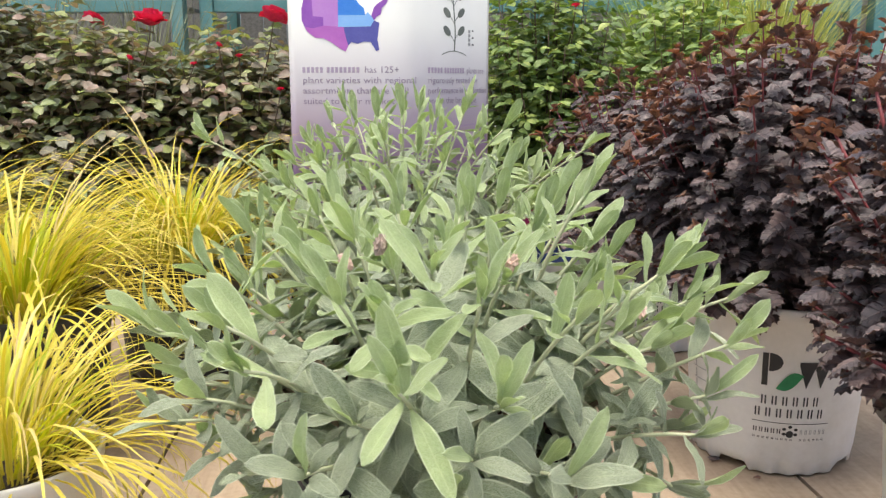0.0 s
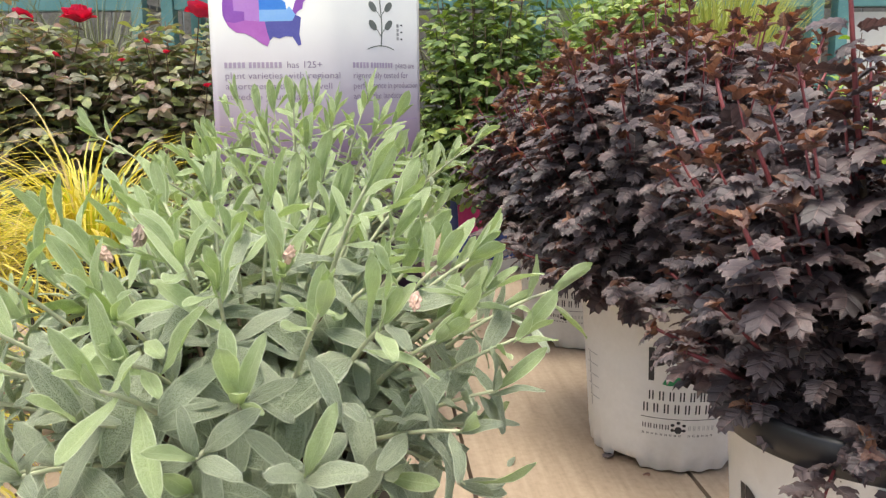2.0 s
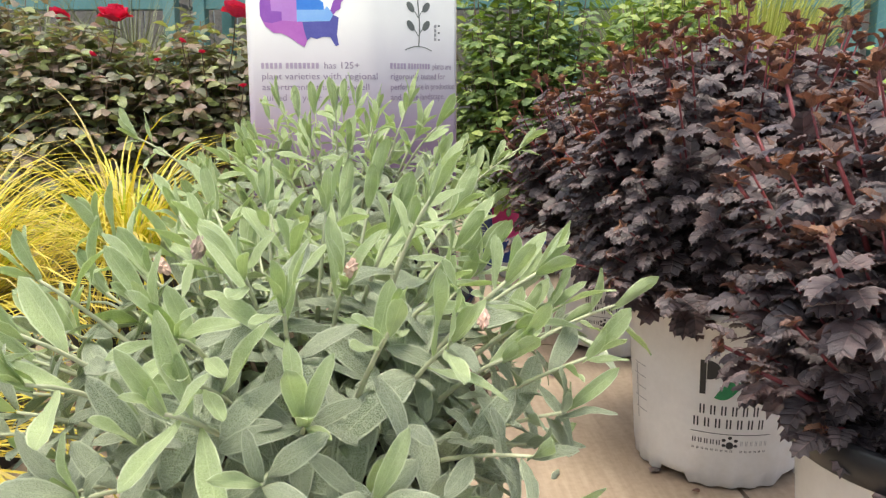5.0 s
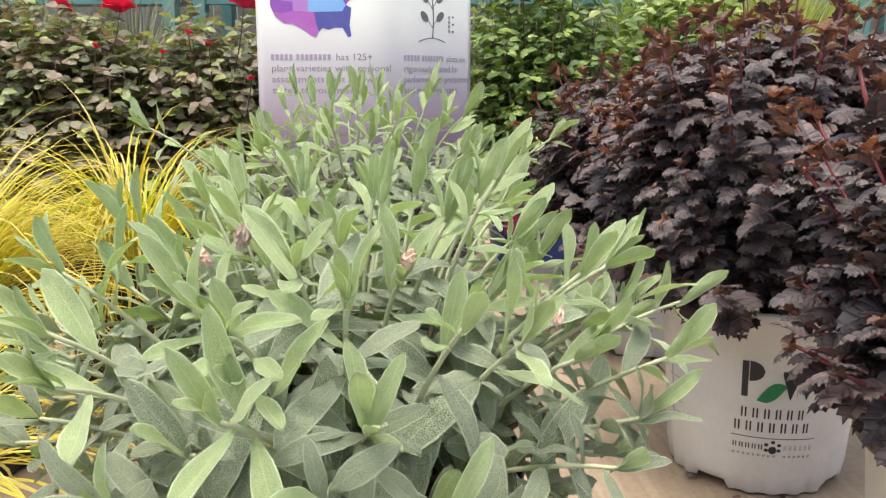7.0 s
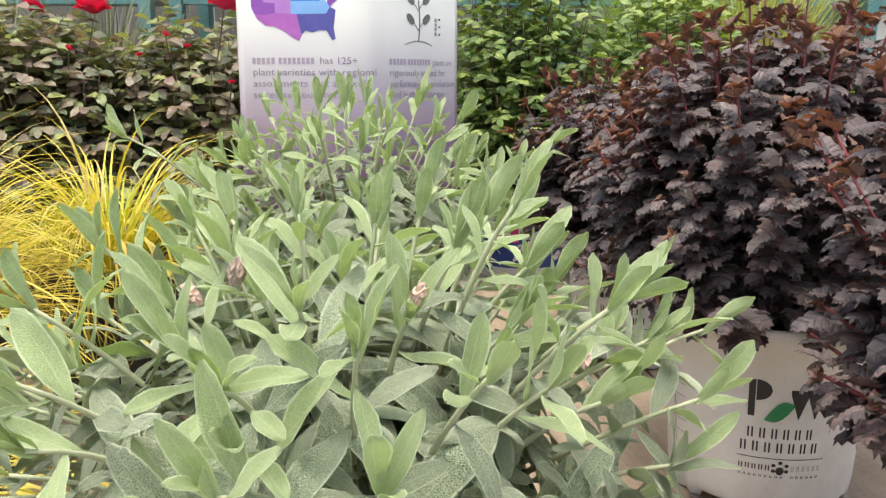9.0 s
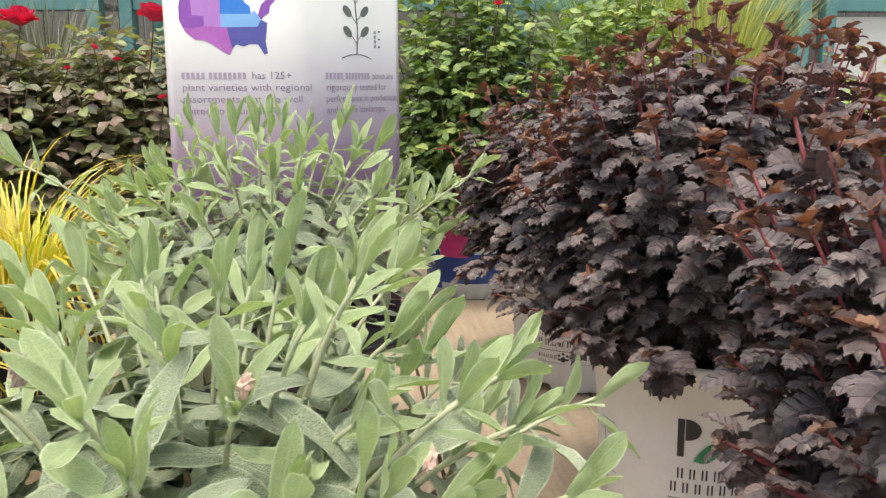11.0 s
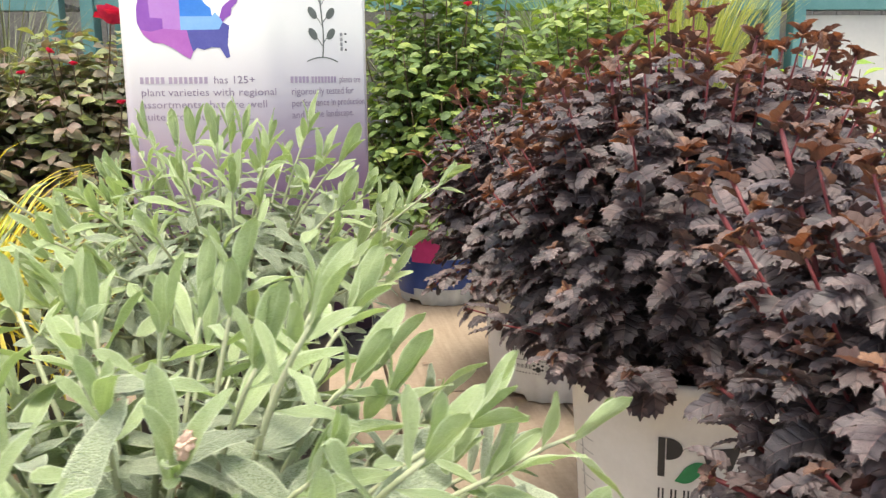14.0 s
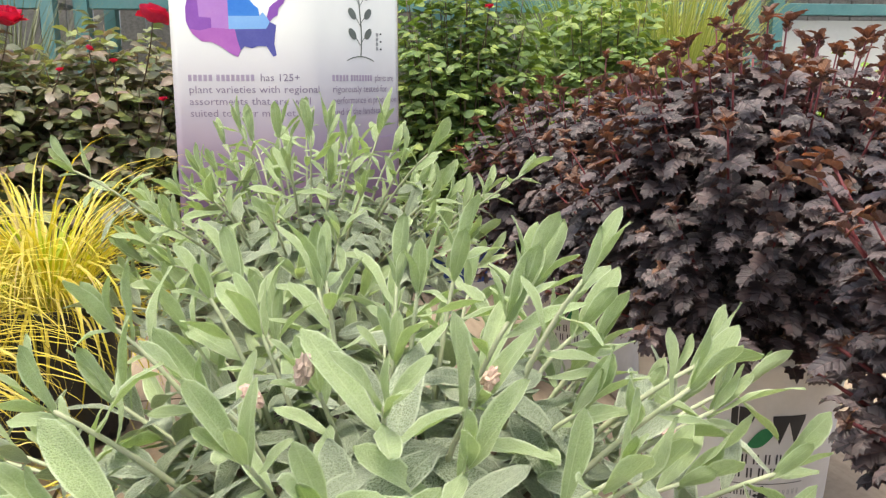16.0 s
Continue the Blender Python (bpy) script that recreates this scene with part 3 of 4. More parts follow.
def willow(name, place, seed, shoots, reach, rise, tips=(), lean=(0, 0), low=102, parts=300, extra=(), grow=1.0):
    rng = random.Random(seed)
    plant = thing(name, place, "sage-leaved willow shrub with felted grey-green leaves in a black nursery pot", "shrub", "willow shrubs on the table")
    make_pot(plant, BLACK_POT, None, "black plastic nursery pot")
    old, young = Leafage("leaf", WILLOW_SHAPES, WILLOW), Leafage("young_leaf", WILLOW_TIPS, WILLOW_YOUNG)
    young_from = 0.29 + rise * (0.44 if tips else 0.22)
    ends = [Vector(t) for t in tips]
    for i in range(shoots):
        e = dome_tip(rng, i, shoots, reach, rise, low, 0.29) + Vector((*lean, 0))
        if (tips and e.x < -0.19 and e.z < 0.31) or (tips and e.x > 0.205 and e.z < 0.345) or (extra and e.x > 0.15 and e.z < 0.36):
            continue
        if e.z < 0.32:
            e.x, e.y = lean[0] + (e.x - lean[0]) * 0.76, lean[1] + (e.y - lean[1]) * 0.76
        if all((e - h).length > 0.05 for h in ends[:len(tips)]):
            ends.append(e)
    ends += [Vector(t) for t in extra]
    for j, e in enumerate(ends):
        flat = Vector((e.x, e.y, 0))
        root = flat * rng.uniform(0.1, 0.3) + Vector((rng.uniform(-0.02, 0.02), rng.uniform(-0.02, 0.02), 0.235))
        knee = Vector((e.x * 0.62, e.y * 0.62, 0.235 + (e.z - 0.235) * rng.uniform(0.55, 0.75) + 0.02))
        if e.z < 0.30:
            knee.z += 0.04
        pts = arc(root, knee, e, 10)
        stem_part(plant, pts[:6], 0.0032, 0.0024, WILLOW_WOOD)
        stem_part(plant, pts[5:], 0.0024, 0.0014, WILLOW_STEM)
        turn_on = rng.uniform(0, 6.28)
        nodes = along(pts, 0.0155)
        for k, (p, d, t) in enumerate(nodes):
            if t < (0.34 if e.z > 0.33 else 0.52):
                continue
            turn_on += 2.399 + rng.uniform(-0.35, 0.35)
            side = d.orthogonal().normalized()
            side = (Matrix.Rotation(turn_on, 3, d) @ side)
            open_angle = radians(84 - 40 * max(0, (t - 0.4) / 0.6) ** 1.6 + rng.uniform(-15, 15))
            way = d * math.cos(open_angle) + side * math.sin(open_angle)
            way.z += rng.uniform(-0.55, 0.05) * (1.3 - t)
            up = d * 0.9 + Vector((0, 0, 0.55)) - side * 0.2 + Vector((rng.uniform(-0.3, 0.3), rng.uniform(-0.3, 0.3), 0))
            size = grow * (0.042 + 0.027 * math.sin(math.pi * min(1, (t - 0.25) / 0.75) ** 0.9)) * rng.uniform(0.62, 1.2)
            if t > 0.80 and p.z > young_from:
                young.add(rng.randrange(3), leaf_frame(p, way, up, size * 1.05))
            else:
                old.add(rng.randrange(5), leaf_frame(p, way, up, size))
        d = (pts[-1] - pts[-2]).normalized()
        d = (d + Vector((0, 0, 0.55))).normalized()
        for k in range(3):
            w = turn_on + k * 2.399
            side = Matrix.Rotation(w, 3, d) @ d.orthogonal().normalized()
            a = radians(rng.uniform(6, 26))
            (young if e.z > young_from or k == 0 else old).add(rng.randrange(3), leaf_frame(pts[-1] - d * 0.004 * k, d * math.cos(a) + side * math.sin(a), -side + d * 0.2, rng.uniform(0.036, 0.066)))
    # short inner growth that fills the middle
    for i in range(300):
        az, r = rng.uniform(0, 6.283), reach * 0.74 * math.sqrt(rng.random())
        z = rng.uniform(0.28, 0.30 + rise * 0.60 * (1 - (r / reach) ** 2))
        way = Vector((math.cos(az), math.sin(az), rng.uniform(-0.3, 0.6)))
        old.add(rng.randrange(5), leaf_frame(Vector((r * math.cos(az) + lean[0], r * math.sin(az) + lean[1], z)), way, Vector((rng.uniform(-0.4, 0.4), rng.uniform(-0.4, 0.4), 1)), rng.uniform(0.024, 0.044)))
    old.finish(plant, parts * 2 // 3, lambda p: p.y - 0.9 * p.z)
    young.finish(plant, parts // 3, lambda p: p.y - 0.9 * p.z)
    return plant


def catkin(plant, at, size, material, name="catkin"):
    """A fluffy spent catkin: a spindle of short bristles."""
    rng = random.Random(int(at[0] * 1e4))
    bm = bmesh.new()
    bmesh.ops.create_icosphere(bm, subdivisions=3, radius=1.0)
    for v in bm.verts:
        n = v.co.normalized()
        v.co = Vector((n.x * 0.6, n.y * 0.6, n.z)) * (1 + rng.uniform(-0.3, 0.42))
    ob = part(name, bm, material, plant)
    ob.matrix_basis = pose(*at, rng.uniform(-35, 35), rng.uniform(-35, 35), 0) @ Matrix.Diagonal((size, size, size, 1))


def ninebark(name, place, seed, shoots, reach, rise, face, tips=(), droop=(), parts=300, big=1.0, belly=0.36, inner=420, label="", hanging=0.8):
    rng = random.Random(seed)
    plant = thing(name, place, label, "shrub", "ninebark shrubs on the table")
    make_pot(plant, WHITE_POT, face, "white printed nursery pot")
    v, f = lathe([(R1 + 0.003, 0.262), (R1 + 0.009, 0.264), (R1 + 0.013, 0.284), (R1 + 0.015, 0.296), (R1 + 0.011, 0.300), (R1 + 0.004, 0.298), (R1 - 0.006, 0.285), (R1 - 0.010, 0.262)], 64)
    if name == "dark_ninebark":
        adopt(new("liner_rim", raw_mesh("liner_rim", v, f, BLACK_POT)), plant, "black inner liner rim")
    old, young = Leafage("leaf", NINE_SHAPES, NINEBARK), Leafage("young_leaf", NINE_TIPS, NINEBARK_YOUNG)
    ends = [Vector(t) for t in tips] + [Vector(t) for t in droop]
    for i in range(shoots):
        e = dome_tip(rng, i, shoots, reach, rise, 100, belly, 0.62)
        e.z = max(e.z, belly - 0.05)
        ends.append(e)
    for j, e in enumerate(ends):
        flat = Vector((e.x, e.y, 0))
        root = flat * rng.uniform(0.05, 0.28) + Vector((rng.uniform(-0.02, 0.02), rng.uniform(-0.02, 0.02), 0.232))
        knee = Vector((e.x * 0.7, e.y * 0.7, 0.235 + (e.z - 0.235) * rng.uniform(0.4, 0.6) + 0.03))
        if e.z < 0.3:
            knee.z = 0.32
        pts = arc(root, knee, e, 9)
        tall = j < len(tips)
        stem_part(plant, pts[:6], 0.0040 if tall else 0.0036, 0.0031 if tall else 0.0022, WILLOW_WOOD)
        stem_part(plant, pts[5:], 0.0030 if tall else 0.0020, 0.0019 if tall else 0.0011, RED_STEM)
        turn_on = rng.uniform(0, 6.28)
        for p, d, t in along(pts, 0.0088):
            if t < 0.22:
                continue
            turn_on += 2.399 + rng.uniform(-0.3, 0.3)
            side = Matrix.Rotation(turn_on, 3, d) @ d.orthogonal().normalized()
            hang = min(1.0, math.hypot(p.x, p.y) / reach) ** 1.5
            away = Vector((p.x, p.y, 0)).normalized() if math.hypot(p.x, p.y) > 0.01 else Vector((0, -1, 0))
            out = side * 0.8 + away * (0.3 + 0.5 * hang) + d * 0.2
            out.z = out.z * 0.5 + rng.uniform(-0.28, 0.28) - 0.40 * hang * hanging
            out.normalize()
            petiole = 0.010 * rng.uniform(0.7, 1.8)
            up = Vector((rng.uniform(-0.4, 0.4), rng.uniform(-0.4, 0.4), 0.9)) + away * 0.75 * hang * hanging
            size = big * (0.0245 + 0.0145 * math.sin(math.pi * min(1.0, t * 0.95))) * rng.uniform(0.65, 1.3)
            at = p + (side * 0.6 + d * 0.4) * petiole
            if t > 0.90 and e.z > belly + 0.11:
                if rng.random() < 0.5:
                    young.add(rng.randrange(3), leaf_frame(at, out + d * 0.9, up, size * 0.7))
            else:
                old.add(rng.randrange(5), leaf_frame(at, out, up, size))
        d = (pts[-1] - pts[-2]).normalized() + Vector((0, 0, 0.6))
        d.normalize()
        high = e.z > belly + 0.11
        for k in range(4):
            side = Matrix.Rotation(turn_on + k * 1.75, 3, d) @ d.orthogonal().normalized()
            a = radians(rng.uniform(30, 62))
            young.add(rng.randrange(3), leaf_frame(pts[-1] - d * 0.003 * k, d * math.cos(a) + side * math.sin(a), d - side * 0.3, big * (rng.uniform(0.016, 0.025) if high else rng.uniform(0.010, 0.018))))
    for i in range(inner):
        az, r = rng.uniform(0, 6.283), reach * 0.85 * math.sqrt(rng.random())
        z = rng.uniform(belly - 0.07, belly + rise * 0.85 * (1 - (r / reach) ** 4))
        way = Vector((math.cos(az), math.sin(az), rng.uniform(-0.7, 0.2)))
        old.add(rng.randrange(5), leaf_frame(Vector((r * math.cos(az), r * math.sin(az), z)), way, Vector((rng.uniform(-0.4, 0.4), rng.uniform(-0.4, 0.4), 1)), big * rng.uniform(0.03, 0.045)))
    old.finish(plant, parts * 2 // 3, lambda p: p.y + 0.6 * p.x - 0.5 * p.z)
    young.finish(plant, parts // 3, lambda p: p.y + 0.6 * p.x - 0.5 * p.z)
    return plant


FRONT = Vector((-0.005, 0.80, TOP))


def from_front(*p):
    return tuple(Vector(p) - FRONT)


front_willow = willow("sageleaf_willow", FRONT, 3, 108, 0.280, 0.215, grow=1.12, tips=[
    from_front(-0.028, 0.516, 0.955), from_front(0.028, 0.588, 1.000), from_front(0.098, 0.593, 0.985), from_front(0.120, 0.722, 1.055), from_front(0.178, 0.687, 0.995),
    from_front(0.292, 0.845, 0.935), from_front(0.195, 0.615, 0.885), from_front(-0.135, 0.615, 0.855), from_front(-0.075, 0.610, 0.900), from_front(-0.200, 0.700, 0.925),
    from_front(0.200, 0.690, 0.805), from_front(0.212, 0.735, 0.840), from_front(0.130, 0.590, 0.790)])
for at in ((-0.078, 0.665, 1.010), (0.058, 0.698, 1.002), (0.16, 0.67, 0.970)):
    catkin(front_willow, from_front(*at), 0.0068, CATKIN)
catkin(front_willow, from_front(-0.050, 0.665, 1.024), 0.0075, BUD, "bud")
back_willow = willow("sageleaf_willow", (-0.075, 1.57, TOP), 11, 112, 0.315, 0.285, low=102, parts=240, extra=[(0.315, -0.10, 0.505), (0.27, -0.04, 0.47), (-0.33, -0.08, 0.52)])

ninebark("dark_ninebark", (0.63, 0.84, TOP), 21, 84, 0.215, 0.285, 206, tips=[(-0.10, -0.06, 0.70), (-0.205, -0.13, 0.495), (-0.16, -0.03, 0.55), (-0.21, 0.088, 0.515), (-0.155, 0.115, 0.615), (-0.192, 0.178, 0.56), (-0.155, 0.21, 0.565), (-0.235, 0.02, 0.36), (-0.02, -0.13, 0.58), (-0.20, 0.10, 0.40), (-0.175, 0.17, 0.35), (-0.225, -0.06, 0.36), (-0.19, 0.05, 0.31)],
         droop=[(-0.13, -0.15, 0.24), (-0.06, -0.19, 0.20), (0.03, -0.20, 0.22)], big=0.98, inner=170, hanging=0.1, label="dark purple ninebark with red stems in a white pot")
ninebark("purple_ninebark", (0.568, 1.40, TOP), 22, 156, 0.275, 0.325, 262, tips=[(-0.16, -0.17, 0.43), (0.22, 0.0, 0.68), (0.30, 0.08, 0.63), (0.16, 0.16, 0.69), (0.27, -0.08, 0.62), (0.10, 0.22, 0.70), (0.31, 0.18, 0.63), (0.22, 0.27, 0.66), (0.33, 0.0, 0.60), (0.26, 0.10, 0.66), (-0.135, -0.09, 0.655), (-0.04, -0.10, 0.69), (0.06, -0.05, 0.70), (0.02, 0.10, 0.705)],
         droop=[(0.10, -0.19, 0.24), (0.05, -0.21, 0.27)], belly=0.39, hanging=0.6, label="rounded purple-leaved ninebark with coppery tips in a white printed pot")
ninebark("purple_ninebark", (0.518, 2.035, TOP), 23, 124, 0.28, 0.36, 248, belly=0.31, droop=[(-0.14, -0.10, 0.21), (-0.15, 0.0, 0.24), (-0.08, -0.16, 0.19), (0.0, -0.17, 0.2), (-0.11, -0.13, 0.26)], label="purple-leaved ninebark in a white printed pot standing behind another", parts=200)


# ---- yellow sedges ----
def blades(count, seed, length, width, spread, stand, steps=8, foot=0.05, sag=1.0, tufts=0):
    """Arching grass blades from one crown: verts, faces, uvs."""
    rng = random.Random(seed)
    verts, faces, uvs = [], [], []
    fans = [(rng.uniform(0, 6.283), rng.uniform(*stand), rng.uniform(0.75, 1.15), rng.uniform(0.7, 1.25)) for _ in range(tufts)] if tufts else []
    for _ in range(count):
        az = rng.uniform(0, 6.283)
        lean = radians(rng.uniform(*stand))
        grow, droop = 1.0, 1.0
        if fans and rng.random() < 0.8:
            az, lean, grow, droop = rng.choice(fans)
            az, lean = az + rng.gauss(0, 0.16), radians(max(2, lean + rng.gauss(0, 7)))
        ln = length * grow * rng.uniform(0.6, 1.15)
        w = width * rng.uniform(0.6, 1.2)
        r = foot * math.sqrt(rng.random())
        p = Vector((r * math.cos(az), r * math.sin(az), 0))
        az += rng.uniform(-0.45, 0.45)
        out = Vector((math.cos(az), math.sin(az), 0))
        cross = Vector((-out.y, out.x, 0))
        tilt, base = lean, len(verts)
        drop = radians(rng.uniform(70, 150)) * spread * sag * droop
        sway = rng.uniform(-0.25, 0.25)
        for i in range(steps + 1):
            t = i / steps
            hw = w * (0.55 + 0.9 * t if t < 0.5 else 2 * (1 - t) + 0.02) * 0.5
            d = out * math.sin(tilt) + Vector((0, 0, math.cos(tilt))) + cross * sway * t
            n = d.cross(cross).normalized()
            verts.extend((p - cross * hw + n * hw * 0.4, p, p + cross * hw + n * hw * 0.4))
            uvs.extend(((-1, t), (0, t), (1, t)))
            p = p + d.normalized() * ln / steps
            tilt += drop / steps * (0.4 + 1.2 * t)
        for i in range(steps):
            a = base + i * 3
            faces.extend(((a, a + 1, a + 4, a + 3), (a + 1, a + 2, a + 5, a + 4)))
    return np.array(verts), faces, np.array(uvs)


def sedge(place, seed, pot_material, label, length=0.42, count=380, scale=0.95):
    plant = thing("yellow_sedge", place, label, "grass plant", "yellow sedges on the table")
    make_pot(plant, pot_material, None, scale=scale)
    for name, m, args in (("grass_tuft", SEDGE, (count, seed, length, 0.0054, 1.5, (8, 66), 9, 0.06, 1.0, 34)), ("short_tuft", SEDGE_LOW, (count * 2 // 5, seed + 1, length * 0.6, 0.006, 0.7, (2, 45)))):
        v, f, uv = blades(*args)
        ob = adopt(new(name, raw_mesh(name, v, f, m, uv)), plant)
        ob.matrix_basis = pose(0, 0, 0.234 * scale)
        tagged(ob, kind="stuff")


sedge((-0.70, 1.36, TOP), 31, BLACK_POT, "golden-yellow arching sedge in a black nursery pot", 0.46)
sedge((-0.56, 1.80, TOP), 32, BLACK_POT, "golden-yellow sedge with upright blades in a black pot", 0.42)
sedge((-0.51, 0.92, TOP), 33, WHITE_POT, "golden-yellow arching sedge in a small white nursery pot", 0.36, 260, 0.72)
sedge((-1.05, 1.72, TOP), 34, BLACK_POT, "golden-yellow sedge at the edge of the group in a black pot", 0.44)

# ---- the bent sign ----
sign = thing("display_sign", (-0.388, 2.203, TOP), "white to purple bent display sign on a round black base", "sign")
knots = [Vector((-0.47, 2.207)), Vector((-0.388, 2.203)), Vector((-0.13, 2.193)), Vector((-0.037, 2.243)), Vector((0.0345, 2.318)), Vector((0.1256, 2.43)), Vector((0.21, 2.53))]
line = []
for i in range(1, 5):
    p0, p1, p2, p3 = knots[i - 1:i + 3]
    for k in range(12):
        t = k / 12
        line.append(0.5 * (2 * p1 + (p2 - p0) * t + (2 * p0 - 5 * p1 + 4 * p2 - p3) * t * t + (3 * p1 - p0 - 3 * p2 + p3) * t ** 3) - knots[1])
line.append(knots[5] - knots[1])
runs = [0.0]
for a, b in zip(line, line[1:]):
    runs.append(runs[-1] + (b - a).length)
SIGN_W, SIGN_H = runs[-1], 1.12


def on_sign(s, z, lift=0.0):
    i = max(0, min(len(runs) - 2, int(np.searchsorted(runs, s)) - 1))
    t = (s - runs[i]) / (runs[i + 1] - runs[i])
    p = line[i].lerp(line[i + 1], t)
    d = (line[i + 1] - line[i]).normalized()
    return (p.x + d.y * lift, p.y - d.x * lift, z - TOP)


verts, faces = [], []
for s in runs:
    for z, l in ((TOP + 0.0205, 0.0), (TOP + SIGN_H, 0.0), (TOP + SIGN_H, -0.010), (TOP + 0.0205, -0.010)):
        verts.append(on_sign(s, z, l))
for i in range(len(runs) - 1):
    a = i * 4
    faces.extend((a + k, a + 4 + k, a + 4 + (k + 1) % 4, a + (k + 1) % 4) for k in range(4))
faces += [(0, 1, 2, 3), tuple(4 * (len(runs) - 1) + k for k in (3, 2, 1, 0))]
bm = bmesh.new()
bm.from_mesh(raw_mesh("panel", verts, faces, SIGN))
bmesh.ops.recalc_face_normals(bm, faces=bm.faces[:])
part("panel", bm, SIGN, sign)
v, f = lathe([(0.0005, 0.020), (0.20, 0.020), (0.300, 0.019), (0.309, 0.016), (0.312, 0.010), (0.312, 0.003), (0.309, 0.0), (0.0005, 0.0)], 96)
base = adopt(new("base_disc", raw_mesh("base_disc", v, f, GLOSS_BLACK)), sign, "glossy round black base")
base.matrix_basis = pose(-0.13 + 0.388, 2.435 - 2.203, 0.0005)
edge_bm = bmesh.new()
edge_bm.faces.new([edge_bm.verts.new(on_sign(SIGN_W, z, l)) for z, l in ((TOP + 0.021, 0.0005), (TOP + SIGN_H, 0.0005), (TOP + SIGN_H, -0.0105), (TOP + 0.021, -0.0105))])
edge_ob = part("edge_strip", edge_bm, CARD_EDGE, sign, "pale raw board edge")
edge_ob.location = (0.0007, 0.0009, 0)


def flat_print(name, outline, material, lift=0.0008):
    """A printed shape on the sign, its outline given as (along, height)."""
    bm = bmesh.new()
    bm.faces.new([bm.verts.new((s, 0, z)) for s, z in outline])
    bmesh.ops.triangulate(bm, faces=bm.faces[:])
    for v in bm.verts:
        v.co = Vector(on_sign(v.co.x, v.co.z, lift))
    return part(name, bm, material, sign)


def ribbon(name, points, width, material):
    left, right = [], []
    pts = [Vector(p) for p in points]
    for i, p in enumerate(pts):
        d = (pts[min(i + 1, len(pts) - 1)] - pts[max(i - 1, 0)]).normalized()
        left.append(p + Vector((-d.y, d.x)) * width / 2)
        right.append(p - Vector((-d.y, d.x)) * width / 2)
    for i in range(len(pts) - 1):
        yield left[i], left[i + 1], right[i + 1], right[i]


def strip_print(name, points, width, material, lift=0.0008):
    bm = bmesh.new()
    for quad in ribbon(name, points, width, material):
        bm.faces.new([bm.verts.new(on_sign(q.x, q.y, lift)) for q in quad])
    return part(name, bm, material, sign)


def letters(body, s, z, size, material, squeeze=1.0, slope=0.0):
    cu = bpy.data.curves.new("lettering", "FONT")
    cu.body, cu.size, cu.resolution_u = body, size, 2
    ob = new("lettering", cu)
    bpy.context.view_layer.update()
    me = bpy.data.meshes.new_from_object(ob.evaluated_get(bpy.context.evaluated_depsgraph_get()))
    bpy.data.objects.remove(ob)
    width = max(v.co.x for v in me.vertices) * squeeze
    for v in me.vertices:
        x = s + v.co.x * squeeze
        v.co = on_sign(x, z + v.co.y, 0.0009)
    me.materials.clear()
    me.materials.append(material)
    adopt(new("lettering", me), sign)
    return s + width


def bars(s, z, count, step, height, material):
    for i in range(count):
        flat_print("print_bar", [(s + i * step, z), (s + i * step + step * 0.68, z), (s + i * step + step * 0.68, z + height), (s + i * step, z + height)], material)
    return s + count * step


# the map, region by region, in units of its width from its lower left
def region(points, material):
    flat_print("map_region", [(0.035 + 0.219 * x, 1.228 + 0.210 * y) for x, y in points], material)


region([(0.03, 0.62), (0.0, 0.50), (0.0, 0.36), (0.03, 0.29), (0.13, 0.27), (0.25, 0.30), (0.25, 0.40), (0.13, 0.41), (0.12, 0.62)], MAP_PURPLE)
region([(0.12, 0.62), (0.13, 0.41), (0.25, 0.40), (0.25, 0.30), (0.42, 0.29), (0.42, 0.64), (0.25, 0.65)], MAP_VIOLET)
region([(0.03, 0.29), (0.06, 0.235), (0.15, 0.16), (0.24, 0.155), (0.33, 0.11), (0.37, 0.115), (0.40, 0.075), (0.44, 0.03), (0.50, 0.0), (0.53, 0.07), (0.50, 0.18), (0.48, 0.285), (0.25, 0.30), (0.13, 0.27)], MAP_MAGENTA)
region([(0.42, 0.42), (0.73, 0.42), (0.72, 0.50), (0.68, 0.53), (0.64, 0.58), (0.56, 0.62), (0.42, 0.64)], MAP_BLUE)
region([(0.42, 0.285), (0.79, 0.29), (0.83, 0.36), (0.80, 0.41), (0.76, 0.46), (0.73, 0.42), (0.42, 0.42)], MAP_SKY)
region([(0.50, 0.18), (0.53, 0.07), (0.57, 0.11), (0.64, 0.09), (0.71, 0.115), (0.79, 0.11), (0.85, 0.005), (0.885, 0.02), (0.87, 0.12), (0.84, 0.19), (0.88, 0.27), (0.89, 0.33), (0.83, 0.36), (0.79, 0.29), (0.48, 0.285)], MAP_NAVY)
region([(0.80, 0.41), (0.83, 0.36), (0.86, 0.40), (0.91, 0.43), (0.92, 0.50), (0.97, 0.55), (1.0, 0.62), (0.96, 0.66), (0.93, 0.59), (0.87, 0.55), (0.83, 0.51)], MAP_PURPLE)

